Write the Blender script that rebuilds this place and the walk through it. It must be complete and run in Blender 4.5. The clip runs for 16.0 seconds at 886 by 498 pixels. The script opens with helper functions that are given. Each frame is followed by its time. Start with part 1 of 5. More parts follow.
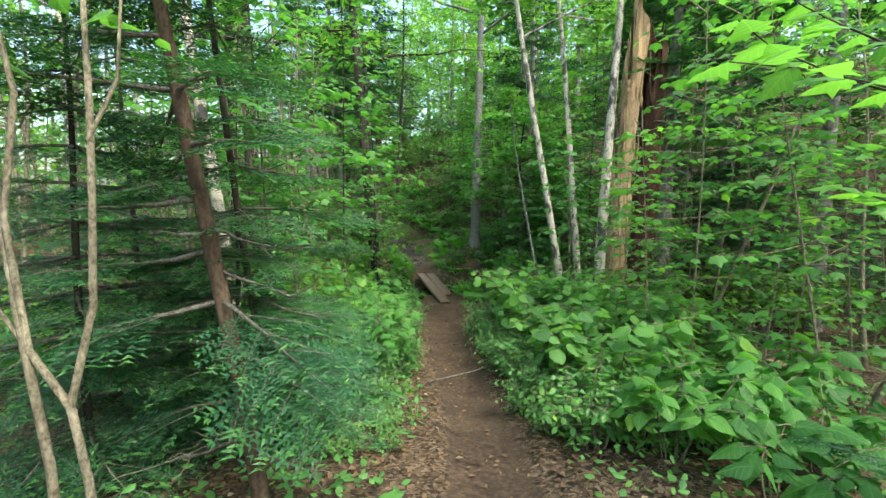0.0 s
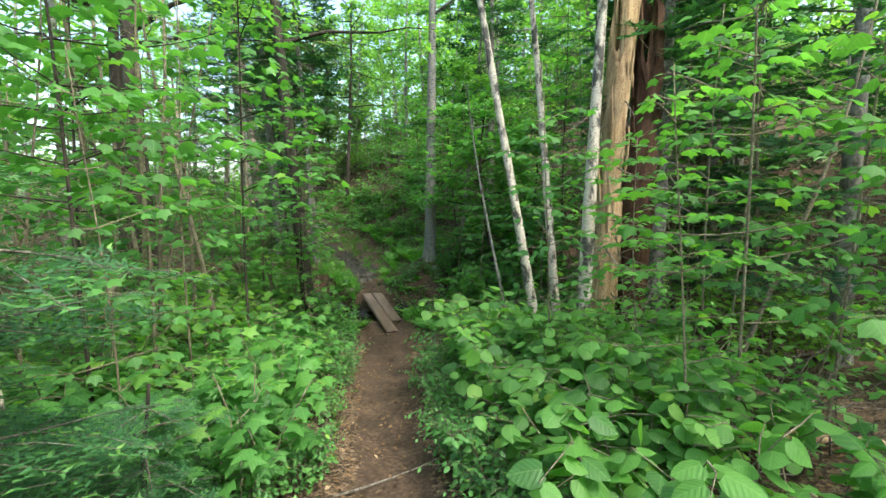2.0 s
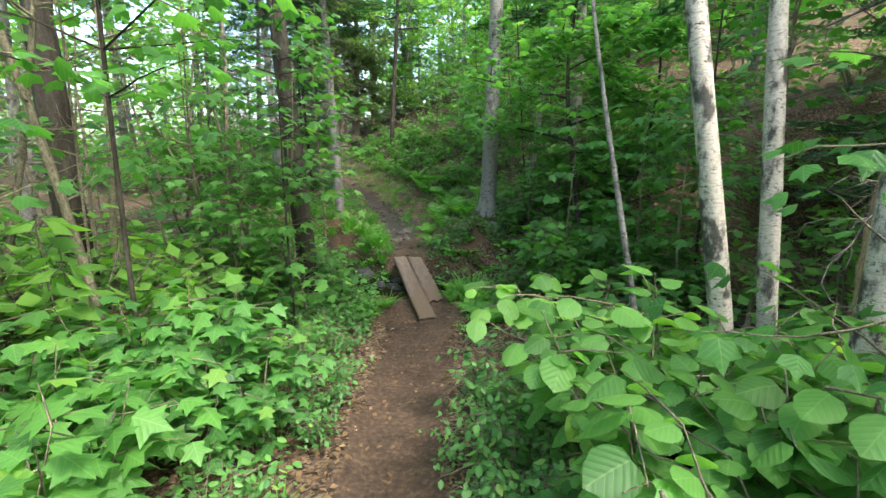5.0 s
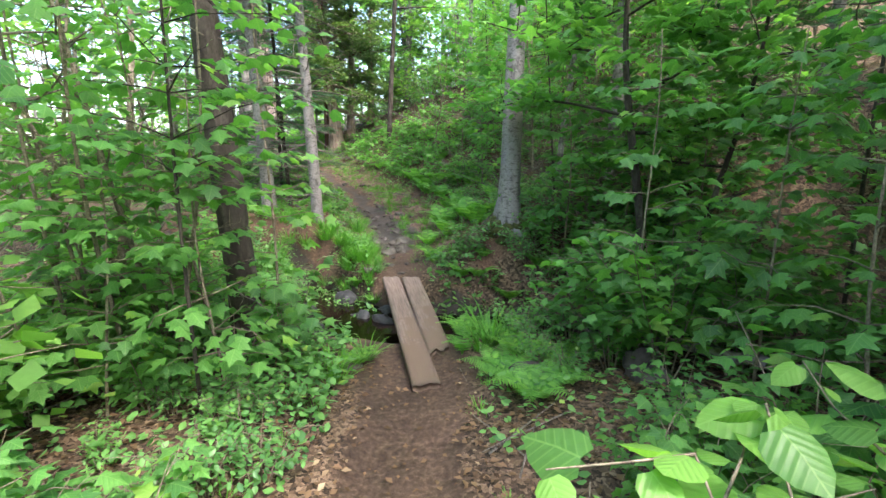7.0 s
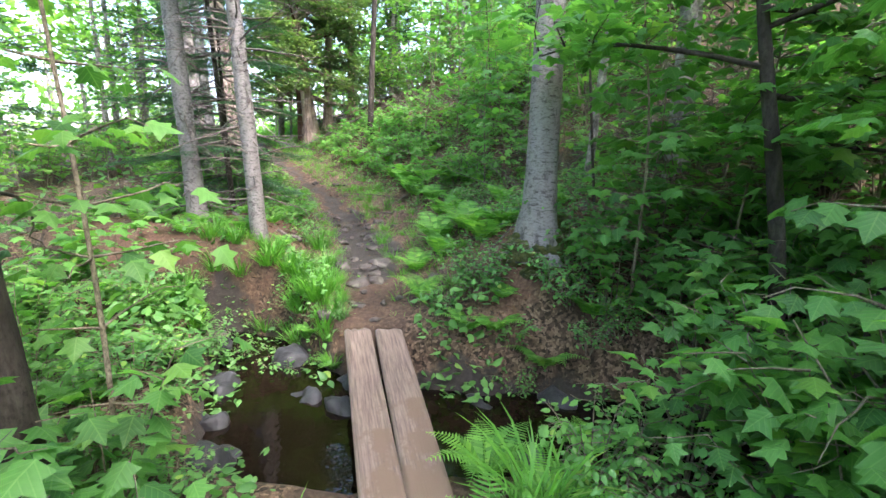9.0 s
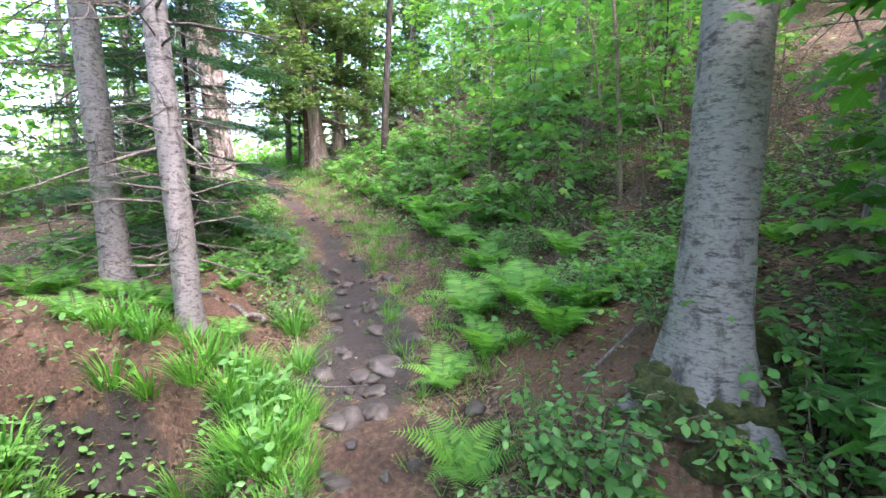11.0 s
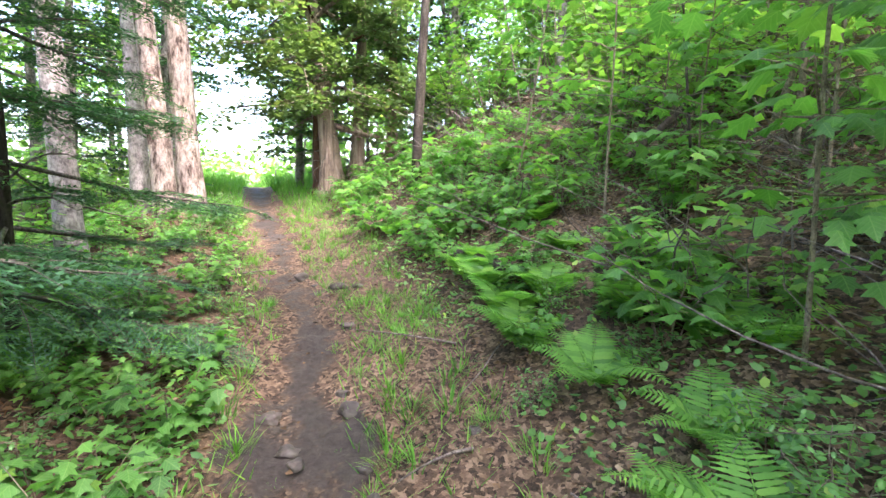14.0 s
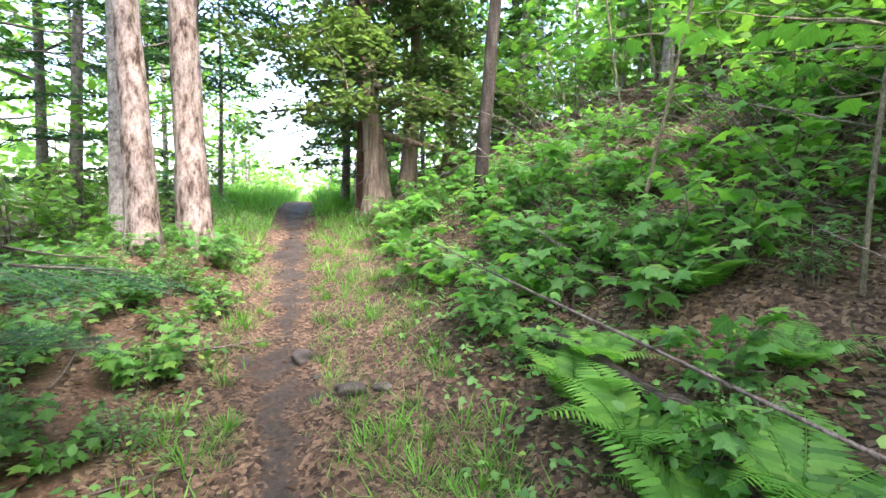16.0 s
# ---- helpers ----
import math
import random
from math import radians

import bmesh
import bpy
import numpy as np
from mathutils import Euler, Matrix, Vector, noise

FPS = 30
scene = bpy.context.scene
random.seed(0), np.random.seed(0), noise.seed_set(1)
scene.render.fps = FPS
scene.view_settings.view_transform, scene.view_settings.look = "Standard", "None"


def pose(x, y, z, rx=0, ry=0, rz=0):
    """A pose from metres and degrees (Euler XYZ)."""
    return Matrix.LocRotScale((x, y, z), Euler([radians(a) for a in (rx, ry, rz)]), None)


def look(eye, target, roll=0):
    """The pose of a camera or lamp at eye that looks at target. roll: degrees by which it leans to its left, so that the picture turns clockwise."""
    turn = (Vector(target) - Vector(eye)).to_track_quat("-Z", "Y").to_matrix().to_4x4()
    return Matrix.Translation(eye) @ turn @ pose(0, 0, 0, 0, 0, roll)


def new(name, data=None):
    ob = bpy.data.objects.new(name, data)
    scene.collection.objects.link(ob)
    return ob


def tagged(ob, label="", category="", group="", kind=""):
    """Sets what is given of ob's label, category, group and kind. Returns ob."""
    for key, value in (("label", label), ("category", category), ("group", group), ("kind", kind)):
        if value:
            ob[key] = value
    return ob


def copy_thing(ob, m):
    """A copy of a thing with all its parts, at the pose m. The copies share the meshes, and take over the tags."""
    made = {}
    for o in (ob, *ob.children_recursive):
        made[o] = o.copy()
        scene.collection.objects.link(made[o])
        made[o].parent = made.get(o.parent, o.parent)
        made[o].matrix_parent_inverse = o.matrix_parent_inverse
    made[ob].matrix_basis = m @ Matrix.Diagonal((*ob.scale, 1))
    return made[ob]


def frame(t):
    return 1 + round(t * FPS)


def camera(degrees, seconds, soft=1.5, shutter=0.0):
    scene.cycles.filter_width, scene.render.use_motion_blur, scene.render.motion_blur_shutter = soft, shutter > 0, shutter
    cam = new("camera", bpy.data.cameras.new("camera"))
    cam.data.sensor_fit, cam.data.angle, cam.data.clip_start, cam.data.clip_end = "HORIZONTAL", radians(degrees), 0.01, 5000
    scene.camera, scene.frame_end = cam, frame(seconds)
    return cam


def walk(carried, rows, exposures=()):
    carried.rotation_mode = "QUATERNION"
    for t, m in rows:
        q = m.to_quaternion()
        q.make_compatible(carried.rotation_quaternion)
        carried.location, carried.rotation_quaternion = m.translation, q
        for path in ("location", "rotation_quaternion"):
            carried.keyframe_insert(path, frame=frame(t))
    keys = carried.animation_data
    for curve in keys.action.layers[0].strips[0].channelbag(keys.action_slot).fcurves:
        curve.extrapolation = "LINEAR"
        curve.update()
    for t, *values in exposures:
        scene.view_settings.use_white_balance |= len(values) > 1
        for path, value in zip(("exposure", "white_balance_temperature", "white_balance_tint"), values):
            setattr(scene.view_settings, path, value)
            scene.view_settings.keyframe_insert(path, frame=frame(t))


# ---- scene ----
cam = camera(87.2, 16.0, 1.5)
EXPOSURES = [(0.0, 2.08, 6500, -2), (3.0, 2.35, 6500, 2), (4.7, 2.55, 6400, 6), (7.0, 3.08, 6250, 17), (9.0, 3.42, 6100, 22), (11.3, 3.5, 5900, 30), (14.5, 3.7, 6350, 28), (16.0, 3.4, 6250, 25)]
PATH = [
    (0, 0, 0, 1.4, 83.82, 0.04, 0),
    (0.5, 0.173, 0.344, 1.437, 83.82, 0.64, -2.78),
    (1, 0.239, 0.666, 1.419, 83.64, 0.92, -5.83),
    (1.5, 0.231, 1.11, 1.462, 84.44, 0.64, -5.6),
    (2, 0.272, 1.586, 1.411, 84.53, 0.44, -4.67),
    (2.5, 0.322, 1.953, 1.354, 83.26, 0.67, -7.21),
    (3, 0.338, 2.395, 1.29, 82.55, 0.48, -6.18),
    (3.5, 0.363, 2.835, 1.142, 80.72, 0.08, -2.42),
    (4, 0.388, 3.273, 1.053, 79.82, -0.15, -0.78),
    (4.5, 0.396, 3.745, 1.044, 79.42, -0.45, 1.96),
    (7, 0.288, 5.989, 0.842, 79.92, -0.27, 2.75),
    (7.5, 0.28, 6.471, 0.848, 78.92, -0.1, 2.43),
    (8, 0.264, 6.999, 0.816, 79.12, -0.04, 1.12),
    (8.5, 0.165, 7.435, 0.785, 79.62, -0.07, -0.09),
    (9, 0.148, 7.883, 0.786, 79.72, -0.32, 1.35),
    (11.3, -0.113, 10.012, 0.918, 82.84, -0.04, 4.37),
    (11.5, -0.152, 10.213, 0.925, 83.04, -0.08, 4.88),
    (12, -0.26, 10.771, 0.995, 83.44, -0.18, 4.89),
    (12.5, -0.348, 11.312, 0.997, 82.64, -0.29, 5.61),
    (13, -0.429, 11.875, 1.025, 83.45, -0.45, 7.54),
    (13.5, -0.534, 12.402, 1.151, 83.85, -0.53, 7.65),
    (14, -0.641, 12.81, 1.117, 84.75, -0.47, 7.34),
    (14.5, -0.704, 13.218, 1.169, 85.15, -0.63, 8.47),
    (15, -0.757, 13.594, 1.267, 86.16, -0.6, 8.77),
    (15.5, -0.867, 14.062, 1.297, 85.87, -0.92, 10.22),
    (16, -1.026, 14.543, 1.32, 86.14, -1.4, 14.41),
]
walk(cam, [(t, pose(*p)) for t, *p in PATH], EXPOSURES)

# ---- light and world ----
world = bpy.data.worlds.new("world")
scene.world = world
world.use_nodes = True
_wn = world.node_tree.nodes
_sky = _wn.new("ShaderNodeTexSky")
_sky.sky_type = "NISHITA"
_sky.sun_disc = False
_sky.sun_elevation, _sky.sun_rotation = radians(55), radians(135)
_sky.air_density, _sky.dust_density = 1.2, 4.0
world.node_tree.links.new(_sky.outputs[0], _wn["Background"].inputs[0])
_wn["Background"].inputs[1].default_value = 0.15
sun_data = bpy.data.lights.new("sun", "SUN")
sun_data.energy, sun_data.angle, sun_data.color = 0.85, radians(6.0), (1.0, 0.95, 0.86)
sun = new("sun", sun_data)
sun.matrix_world = look((7.3, -7.2, 15.0), (0, 0, 0))


# ---- material helpers ----
def material(name):
    m = bpy.data.materials.new(name)
    m.use_nodes = True
    nt = m.node_tree
    return m, nt, nt.nodes["Principled BSDF"]


def node(nt, kind, **values):
    n = nt.nodes.new(kind)
    for key, value in values.items():
        n.inputs[key.replace("_", " ")].default_value = value
    return n


def coords(nt, scale=(1, 1, 1), world_space=False):
    c = nt.nodes.new("ShaderNodeNewGeometry" if world_space else "ShaderNodeTexCoord")
    m = nt.nodes.new("ShaderNodeMapping")
    m.inputs["Scale"].default_value = scale
    nt.links.new(c.outputs["Position" if world_space else "Object"], m.inputs["Vector"])
    return m.outputs[0]


def noise_tex(nt, vec, scale, detail=5.0, rough=0.6):
    n = node(nt, "ShaderNodeTexNoise", Scale=scale, Detail=detail, Roughness=rough)
    nt.links.new(vec, n.inputs["Vector"])
    return n.outputs["Fac"]


def ramp(nt, fac, stops):
    r = nt.nodes.new("ShaderNodeValToRGB")
    els = r.color_ramp.elements
    while len(els) < len(stops):
        els.new(0.5)
    for e, (p, c) in zip(els, stops):
        e.position, e.color = p, (*c, 1)
    nt.links.new(fac, r.inputs[0])
    return r.outputs[0]


def mix(nt, fac, a, b, blend="MIX"):
    m = nt.nodes.new("ShaderNodeMix")
    m.data_type, m.blend_type = "RGBA", blend
    for sock, v in ((m.inputs[0], fac), (m.inputs[6], a), (m.inputs[7], b)):
        if hasattr(v, "is_linked"):
            nt.links.new(v, sock)
        else:
            sock.default_value = v if not isinstance(v, tuple) else (*v, 1)
    return m.outputs[2]


def bump(nt, bsdf, height, strength=0.5, distance=0.02):
    b = nt.nodes.new("ShaderNodeBump")
    b.inputs["Strength"].default_value, b.inputs["Distance"].default_value = strength, distance
    nt.links.new(height, b.inputs["Height"])
    nt.links.new(b.outputs[0], bsdf.inputs["Normal"])


def leaf_material(name, dark, light, yellow, through_amount=0.5, rough=0.45, gloss=0.35, veins=False):
    m, nt, b = material(name)
    geo = nt.nodes.new("ShaderNodeNewGeometry")
    info = nt.nodes.new("ShaderNodeObjectInfo")
    base = ramp(nt, geo.outputs["Random Per Island"], [(0.0, dark), (0.55, light), (0.93, light), (1.0, yellow)])
    per = ramp(nt, info.outputs["Random"], [(0.0, (0.78, 0.84, 0.8)), (0.5, (1, 1, 1)), (1.0, (1.18, 1.12, 0.9))])
    col = mix(nt, 1.0, base, per, "MULTIPLY")
    mottled = mix(nt, noise_tex(nt, coords(nt), 60, 3), (0.82, 0.85, 0.8), (1.1, 1.1, 1.05))
    col = mix(nt, 1.0, col, mottled, "MULTIPLY")
    if veins:
        at = nt.nodes.new("ShaderNodeAttribute")
        at.attribute_name = "blade"
        sep = nt.nodes.new("ShaderNodeSeparateXYZ")
        nt.links.new(at.outputs["Vector"], sep.inputs[0])

        def calc(kind, a, c=0.0, d=0.0):
            n = nt.nodes.new("ShaderNodeMath")
            n.operation = kind
            for sock, v in zip(n.inputs, (a, c, d)):
                if hasattr(v, "is_linked"):
                    nt.links.new(v, sock)
                else:
                    sock.default_value = v
            return n.outputs[0]

        ax = calc("ABSOLUTE", sep.outputs[0])
        rib = calc("LESS_THAN", ax, 0.018)
        wave = calc("SINE", calc("MULTIPLY", calc("MULTIPLY_ADD", ax, -0.75, sep.outputs[1]), 34.0))
        side_rib = calc("GREATER_THAN", wave, 0.86)
        line = calc("MAXIMUM", rib, calc("MULTIPLY", side_rib, 0.6))
        col = mix(nt, calc("MULTIPLY", line, 0.2), col, (0.3, 0.5, 0.16))
        bump(nt, b, calc("SUBTRACT", calc("MULTIPLY", wave, 0.3), line), 0.35, 0.006)
    nt.links.new(col, b.inputs["Base Color"])
    b.inputs["Roughness"].default_value = rough
    b.inputs["Specular IOR Level"].default_value = gloss
    t = nt.nodes.new("ShaderNodeBsdfTranslucent")
    warm = mix(nt, 1.0, col, (1.5, 1.65, 0.75), "MULTIPLY")
    nt.links.new(warm, t.inputs[0])
    s = nt.nodes.new("ShaderNodeMixShader")
    s.inputs[0].default_value = through_amount
    nt.links.new(b.outputs[0], s.inputs[1])
    nt.links.new(t.outputs[0], s.inputs[2])
    nt.links.new(s.outputs[0], nt.nodes["Material Output"].inputs[0])
    return m


def bark_material(name, stops, vertical=0.25, scale=14, rough=0.9, relief=0.6):
    m, nt, b = material(name)
    fine = noise_tex(nt, coords(nt, (1, 1, vertical)), scale, 8, 0.65)
    broad = noise_tex(nt, coords(nt), 2.3, 3)
    col = ramp(nt, fine, stops)
    col = mix(nt, 0.7, col, ramp(nt, broad, [(0.3, (0.6, 0.6, 0.6)), (0.7, (1.15, 1.12, 1.05))]), "MULTIPLY")
    fleck = noise_tex(nt, coords(nt, (1, 1, 0.6)), scale * 4, 5, 0.7)
    col = mix(nt, 0.8, col, ramp(nt, fleck, [(0.34, (0.4, 0.4, 0.4)), (0.5, (1.0, 1.0, 1.0)), (0.68, (1.25, 1.25, 1.22))]), "MULTIPLY")
    nt.links.new(col, b.inputs["Base Color"])
    b.inputs["Roughness"].default_value = rough
    b.inputs["Specular IOR Level"].default_value = 0.2
    bump(nt, b, fine, relief, 0.03)
    return m


def birch_material(name, pale, peel, dark_amount, stretch=7.0, scale=9.0):
    m, nt, b = material(name)
    lent = noise_tex(nt, coords(nt, (3, 3, stretch)), scale, 8, 0.75)
    blot = noise_tex(nt, coords(nt, (3.2, 3.2, 1.6)), 3.2, 6, 0.65)
    col = ramp(nt, lent, [(0.38, (0.05, 0.042, 0.038)), (0.44 + dark_amount, pale), (0.57, tuple(c * 0.8 for c in pale)), (0.68, peel)])
    col = mix(nt, ramp(nt, blot, [(0.42 - dark_amount, (1, 1, 1)), (0.52 - dark_amount, (0, 0, 0))]), col, (0.05, 0.045, 0.04))
    fleck = noise_tex(nt, coords(nt, (1, 1, 3)), 38, 6, 0.7)
    col = mix(nt, 0.85, col, ramp(nt, fleck, [(0.36, (0.35, 0.33, 0.31)), (0.5, (1.0, 1.0, 1.0))]), "MULTIPLY")
    nt.links.new(col, b.inputs["Base Color"])
    b.inputs["Roughness"].default_value = 0.7
    bump(nt, b, lent, 0.45, 0.012)
    return m


LEAFY = set()
MAPLE = leaf_material("maple_leaf", (0.045, 0.14, 0.04), (0.105, 0.27, 0.068), (0.2, 0.36, 0.07), veins=True)
HAZEL = leaf_material("hazel_leaf", (0.06, 0.16, 0.045), (0.14, 0.31, 0.075), (0.25, 0.4, 0.075), veins=True)
CROWN = leaf_material("crown_leaf", (0.08, 0.185, 0.05), (0.175, 0.345, 0.085), (0.31, 0.45, 0.11), 0.55)
LEAFY |= {MAPLE, HAZEL}
HERB = leaf_material("herb_leaf", (0.048, 0.14, 0.045), (0.11, 0.26, 0.075), (0.23, 0.36, 0.08), 0.35)
FERN = leaf_material("fern_leaf", (0.06, 0.18, 0.04), (0.14, 0.33, 0.07), (0.24, 0.42, 0.08), 0.45, 0.55, 0.2)
NEEDLE = leaf_material("fir_needle", (0.022, 0.07, 0.036), (0.042, 0.125, 0.058), (0.09, 0.2, 0.07), 0.3, 0.5, 0.3)
NEEDLE_NEW = leaf_material("fir_new_growth", (0.05, 0.14, 0.05), (0.085, 0.215, 0.065), (0.15, 0.29, 0.07), 0.3, 0.5, 0.3)
CEDAR_LEAF = leaf_material("cedar_scale_leaf", (0.06, 0.115, 0.055), (0.115, 0.185, 0.09), (0.18, 0.235, 0.115), 0.45)
GRASS = leaf_material("grass_blade", (0.05, 0.17, 0.025), (0.11, 0.3, 0.04), (0.28, 0.34, 0.1), 0.35)
DRY = leaf_material("fallen_leaf", (0.05, 0.03, 0.019), (0.17, 0.105, 0.064), (0.36, 0.27, 0.19), 0.1, 0.8, 0.15)
RUST = leaf_material("rusty_needle_litter", (0.11, 0.05, 0.026), (0.24, 0.115, 0.06), (0.36, 0.22, 0.13), 0.05, 0.85, 0.1)
BARK_DARK = bark_material("dark_bark", [(0.3, (0.02, 0.016, 0.013)), (0.55, (0.055, 0.047, 0.039)), (0.75, (0.115, 0.102, 0.088))])
BARK_GREY = bark_material("grey_bark", [(0.3, (0.06, 0.055, 0.05)), (0.5, (0.24, 0.22, 0.21)), (0.72, (0.42, 0.4, 0.38))], 0.8)
BARK_BROWN = bark_material("brown_bark", [(0.3, (0.035, 0.022, 0.016)), (0.55, (0.12, 0.08, 0.058)), (0.75, (0.2, 0.145, 0.11))])
BARK_RED = bark_material("red_bark", [(0.3, (0.03, 0.016, 0.011)), (0.55, (0.1, 0.052, 0.034)), (0.78, (0.19, 0.11, 0.072))], 0.12)
BARK_CEDAR = bark_material("cedar_bark", [(0.32, (0.08, 0.06, 0.048)), (0.52, (0.27, 0.21, 0.17)), (0.72, (0.45, 0.38, 0.32))], 0.06, 20)
STEM = bark_material("young_stem", [(0.3, (0.10, 0.085, 0.06)), (0.55, (0.22, 0.19, 0.14)), (0.75, (0.34, 0.3, 0.23))], 0.6, 25)
TWIG = bark_material("dead_twig", [(0.3, (0.06, 0.05, 0.045)), (0.55, (0.17, 0.15, 0.135)), (0.75, (0.3, 0.28, 0.26))], 0.6, 25)
DEADWOOD = bark_material("bare_dead_wood", [(0.3, (0.17, 0.1, 0.055)), (0.52, (0.42, 0.29, 0.18)), (0.75, (0.58, 0.45, 0.31))], 0.05, 22)
BARK_SPRUCE = birch_material("lichened_spruce_bark", (0.22, 0.205, 0.195), (0.14, 0.12, 0.105), 0.085, 5.0, 7.0)
BIRCH = birch_material("white_birch_bark", (0.52, 0.46, 0.4), (0.5, 0.33, 0.22), 0.0)
BIRCH_OLD = birch_material("weathered_birch_bark", (0.23, 0.215, 0.205), (0.2, 0.175, 0.155), 0.06, 9.0, 5.0)
BIRCH_SUN = bark_material("peeling_birch_bark", [(0.36, (0.04, 0.026, 0.02)), (0.45, (0.17, 0.135, 0.115)), (0.54, (0.29, 0.245, 0.22)), (0.72, (0.42, 0.38, 0.35))], 0.35, 15, 0.8, 1.0)


def make_rock_material(name, stops):
    m, nt, b = material(name)
    n = noise_tex(nt, coords(nt), 7, 8, 0.65)
    nt.links.new(ramp(nt, n, stops), b.inputs["Base Color"])
    b.inputs["Roughness"].default_value = 0.75
    bump(nt, b, noise_tex(nt, coords(nt), 22, 8), 0.5, 0.02)
    return m


ROCK = make_rock_material("trail_stone", [(0.3, (0.02, 0.016, 0.013)), (0.5, (0.055, 0.046, 0.039)), (0.7, (0.13, 0.115, 0.1))])
ROCK_WET = make_rock_material("wet_stone", [(0.3, (0.015, 0.015, 0.016)), (0.55, (0.04, 0.041, 0.044)), (0.75, (0.08, 0.083, 0.088))])
ROCK_WET.node_tree.nodes["Principled BSDF"].inputs["Roughness"].default_value = 0.5
ROCK_WET.node_tree.nodes["Principled BSDF"].inputs["Specular IOR Level"].default_value = 0.25
MOSS = make_rock_material("moss", [(0.3, (0.025, 0.035, 0.008)), (0.5, (0.075, 0.09, 0.02)), (0.72, (0.14, 0.14, 0.035))])
MOSS.node_tree.nodes["Principled BSDF"].inputs["Roughness"].default_value = 1.0
for n_ in MOSS.node_tree.nodes:
    if n_.type == "BUMP":
        n_.inputs["Strength"].default_value, n_.inputs["Distance"].default_value = 1.0, 0.06
    if n_.type == "TEX_NOISE":
        n_.inputs["Scale"].default_value *= 3


def plank_material():
    m, nt, b = material("weathered_plank")
    grain = noise_tex(nt, coords(nt, (14, 0.7, 14)), 6, 8, 0.65)
    wood = ramp(nt, grain, [(0.28, (0.05, 0.034, 0.026)), (0.5, (0.14, 0.1, 0.08)), (0.75, (0.23, 0.175, 0.145))])
    blotch = noise_tex(nt, coords(nt, (1, 1, 1)), 5.0, 6, 0.7)
    pos = nt.nodes.new("ShaderNodeTexCoord")
    sep = nt.nodes.new("ShaderNodeSeparateXYZ")
    nt.links.new(pos.outputs["Object"], sep.inputs[0])
    add = nt.nodes.new("ShaderNodeMath")
    add.operation = "MULTIPLY_ADD"
    add.inputs[1].default_value, add.inputs[2].default_value = -0.2, 0.04
    nt.links.new(sep.outputs["Y"], add.inputs[0])
    tot = nt.nodes.new("ShaderNodeMath")
    nt.links.new(add.outputs[0], tot.inputs[0])
    nt.links.new(blotch, tot.inputs[1])
    mud_mask = ramp(nt, tot.outputs[0], [(0.55, (0, 0, 0)), (0.63, (1, 1, 1))])
    col = mix(nt, mud_mask, wood, (0.12, 0.08, 0.055))
    nt.links.new(col, b.inputs["Base Color"])
    b.inputs["Roughness"].default_value = 0.8
    bump(nt, b, grain, 0.5, 0.008)
    return m


PLANK = plank_material()


def water_material():
    m, nt, b = material("brook_water")
    b.inputs["Base Color"].default_value = (0.007, 0.0045, 0.0025, 1)
    b.inputs["Roughness"].default_value = 0.03
    b.inputs["IOR"].default_value = 1.33
    b.inputs["Specular IOR Level"].default_value = 0.4
    bump(nt, b, noise_tex(nt, coords(nt, (1, 1, 1), True), 7, 3), 0.12, 0.02)
    return m


WATER = water_material()


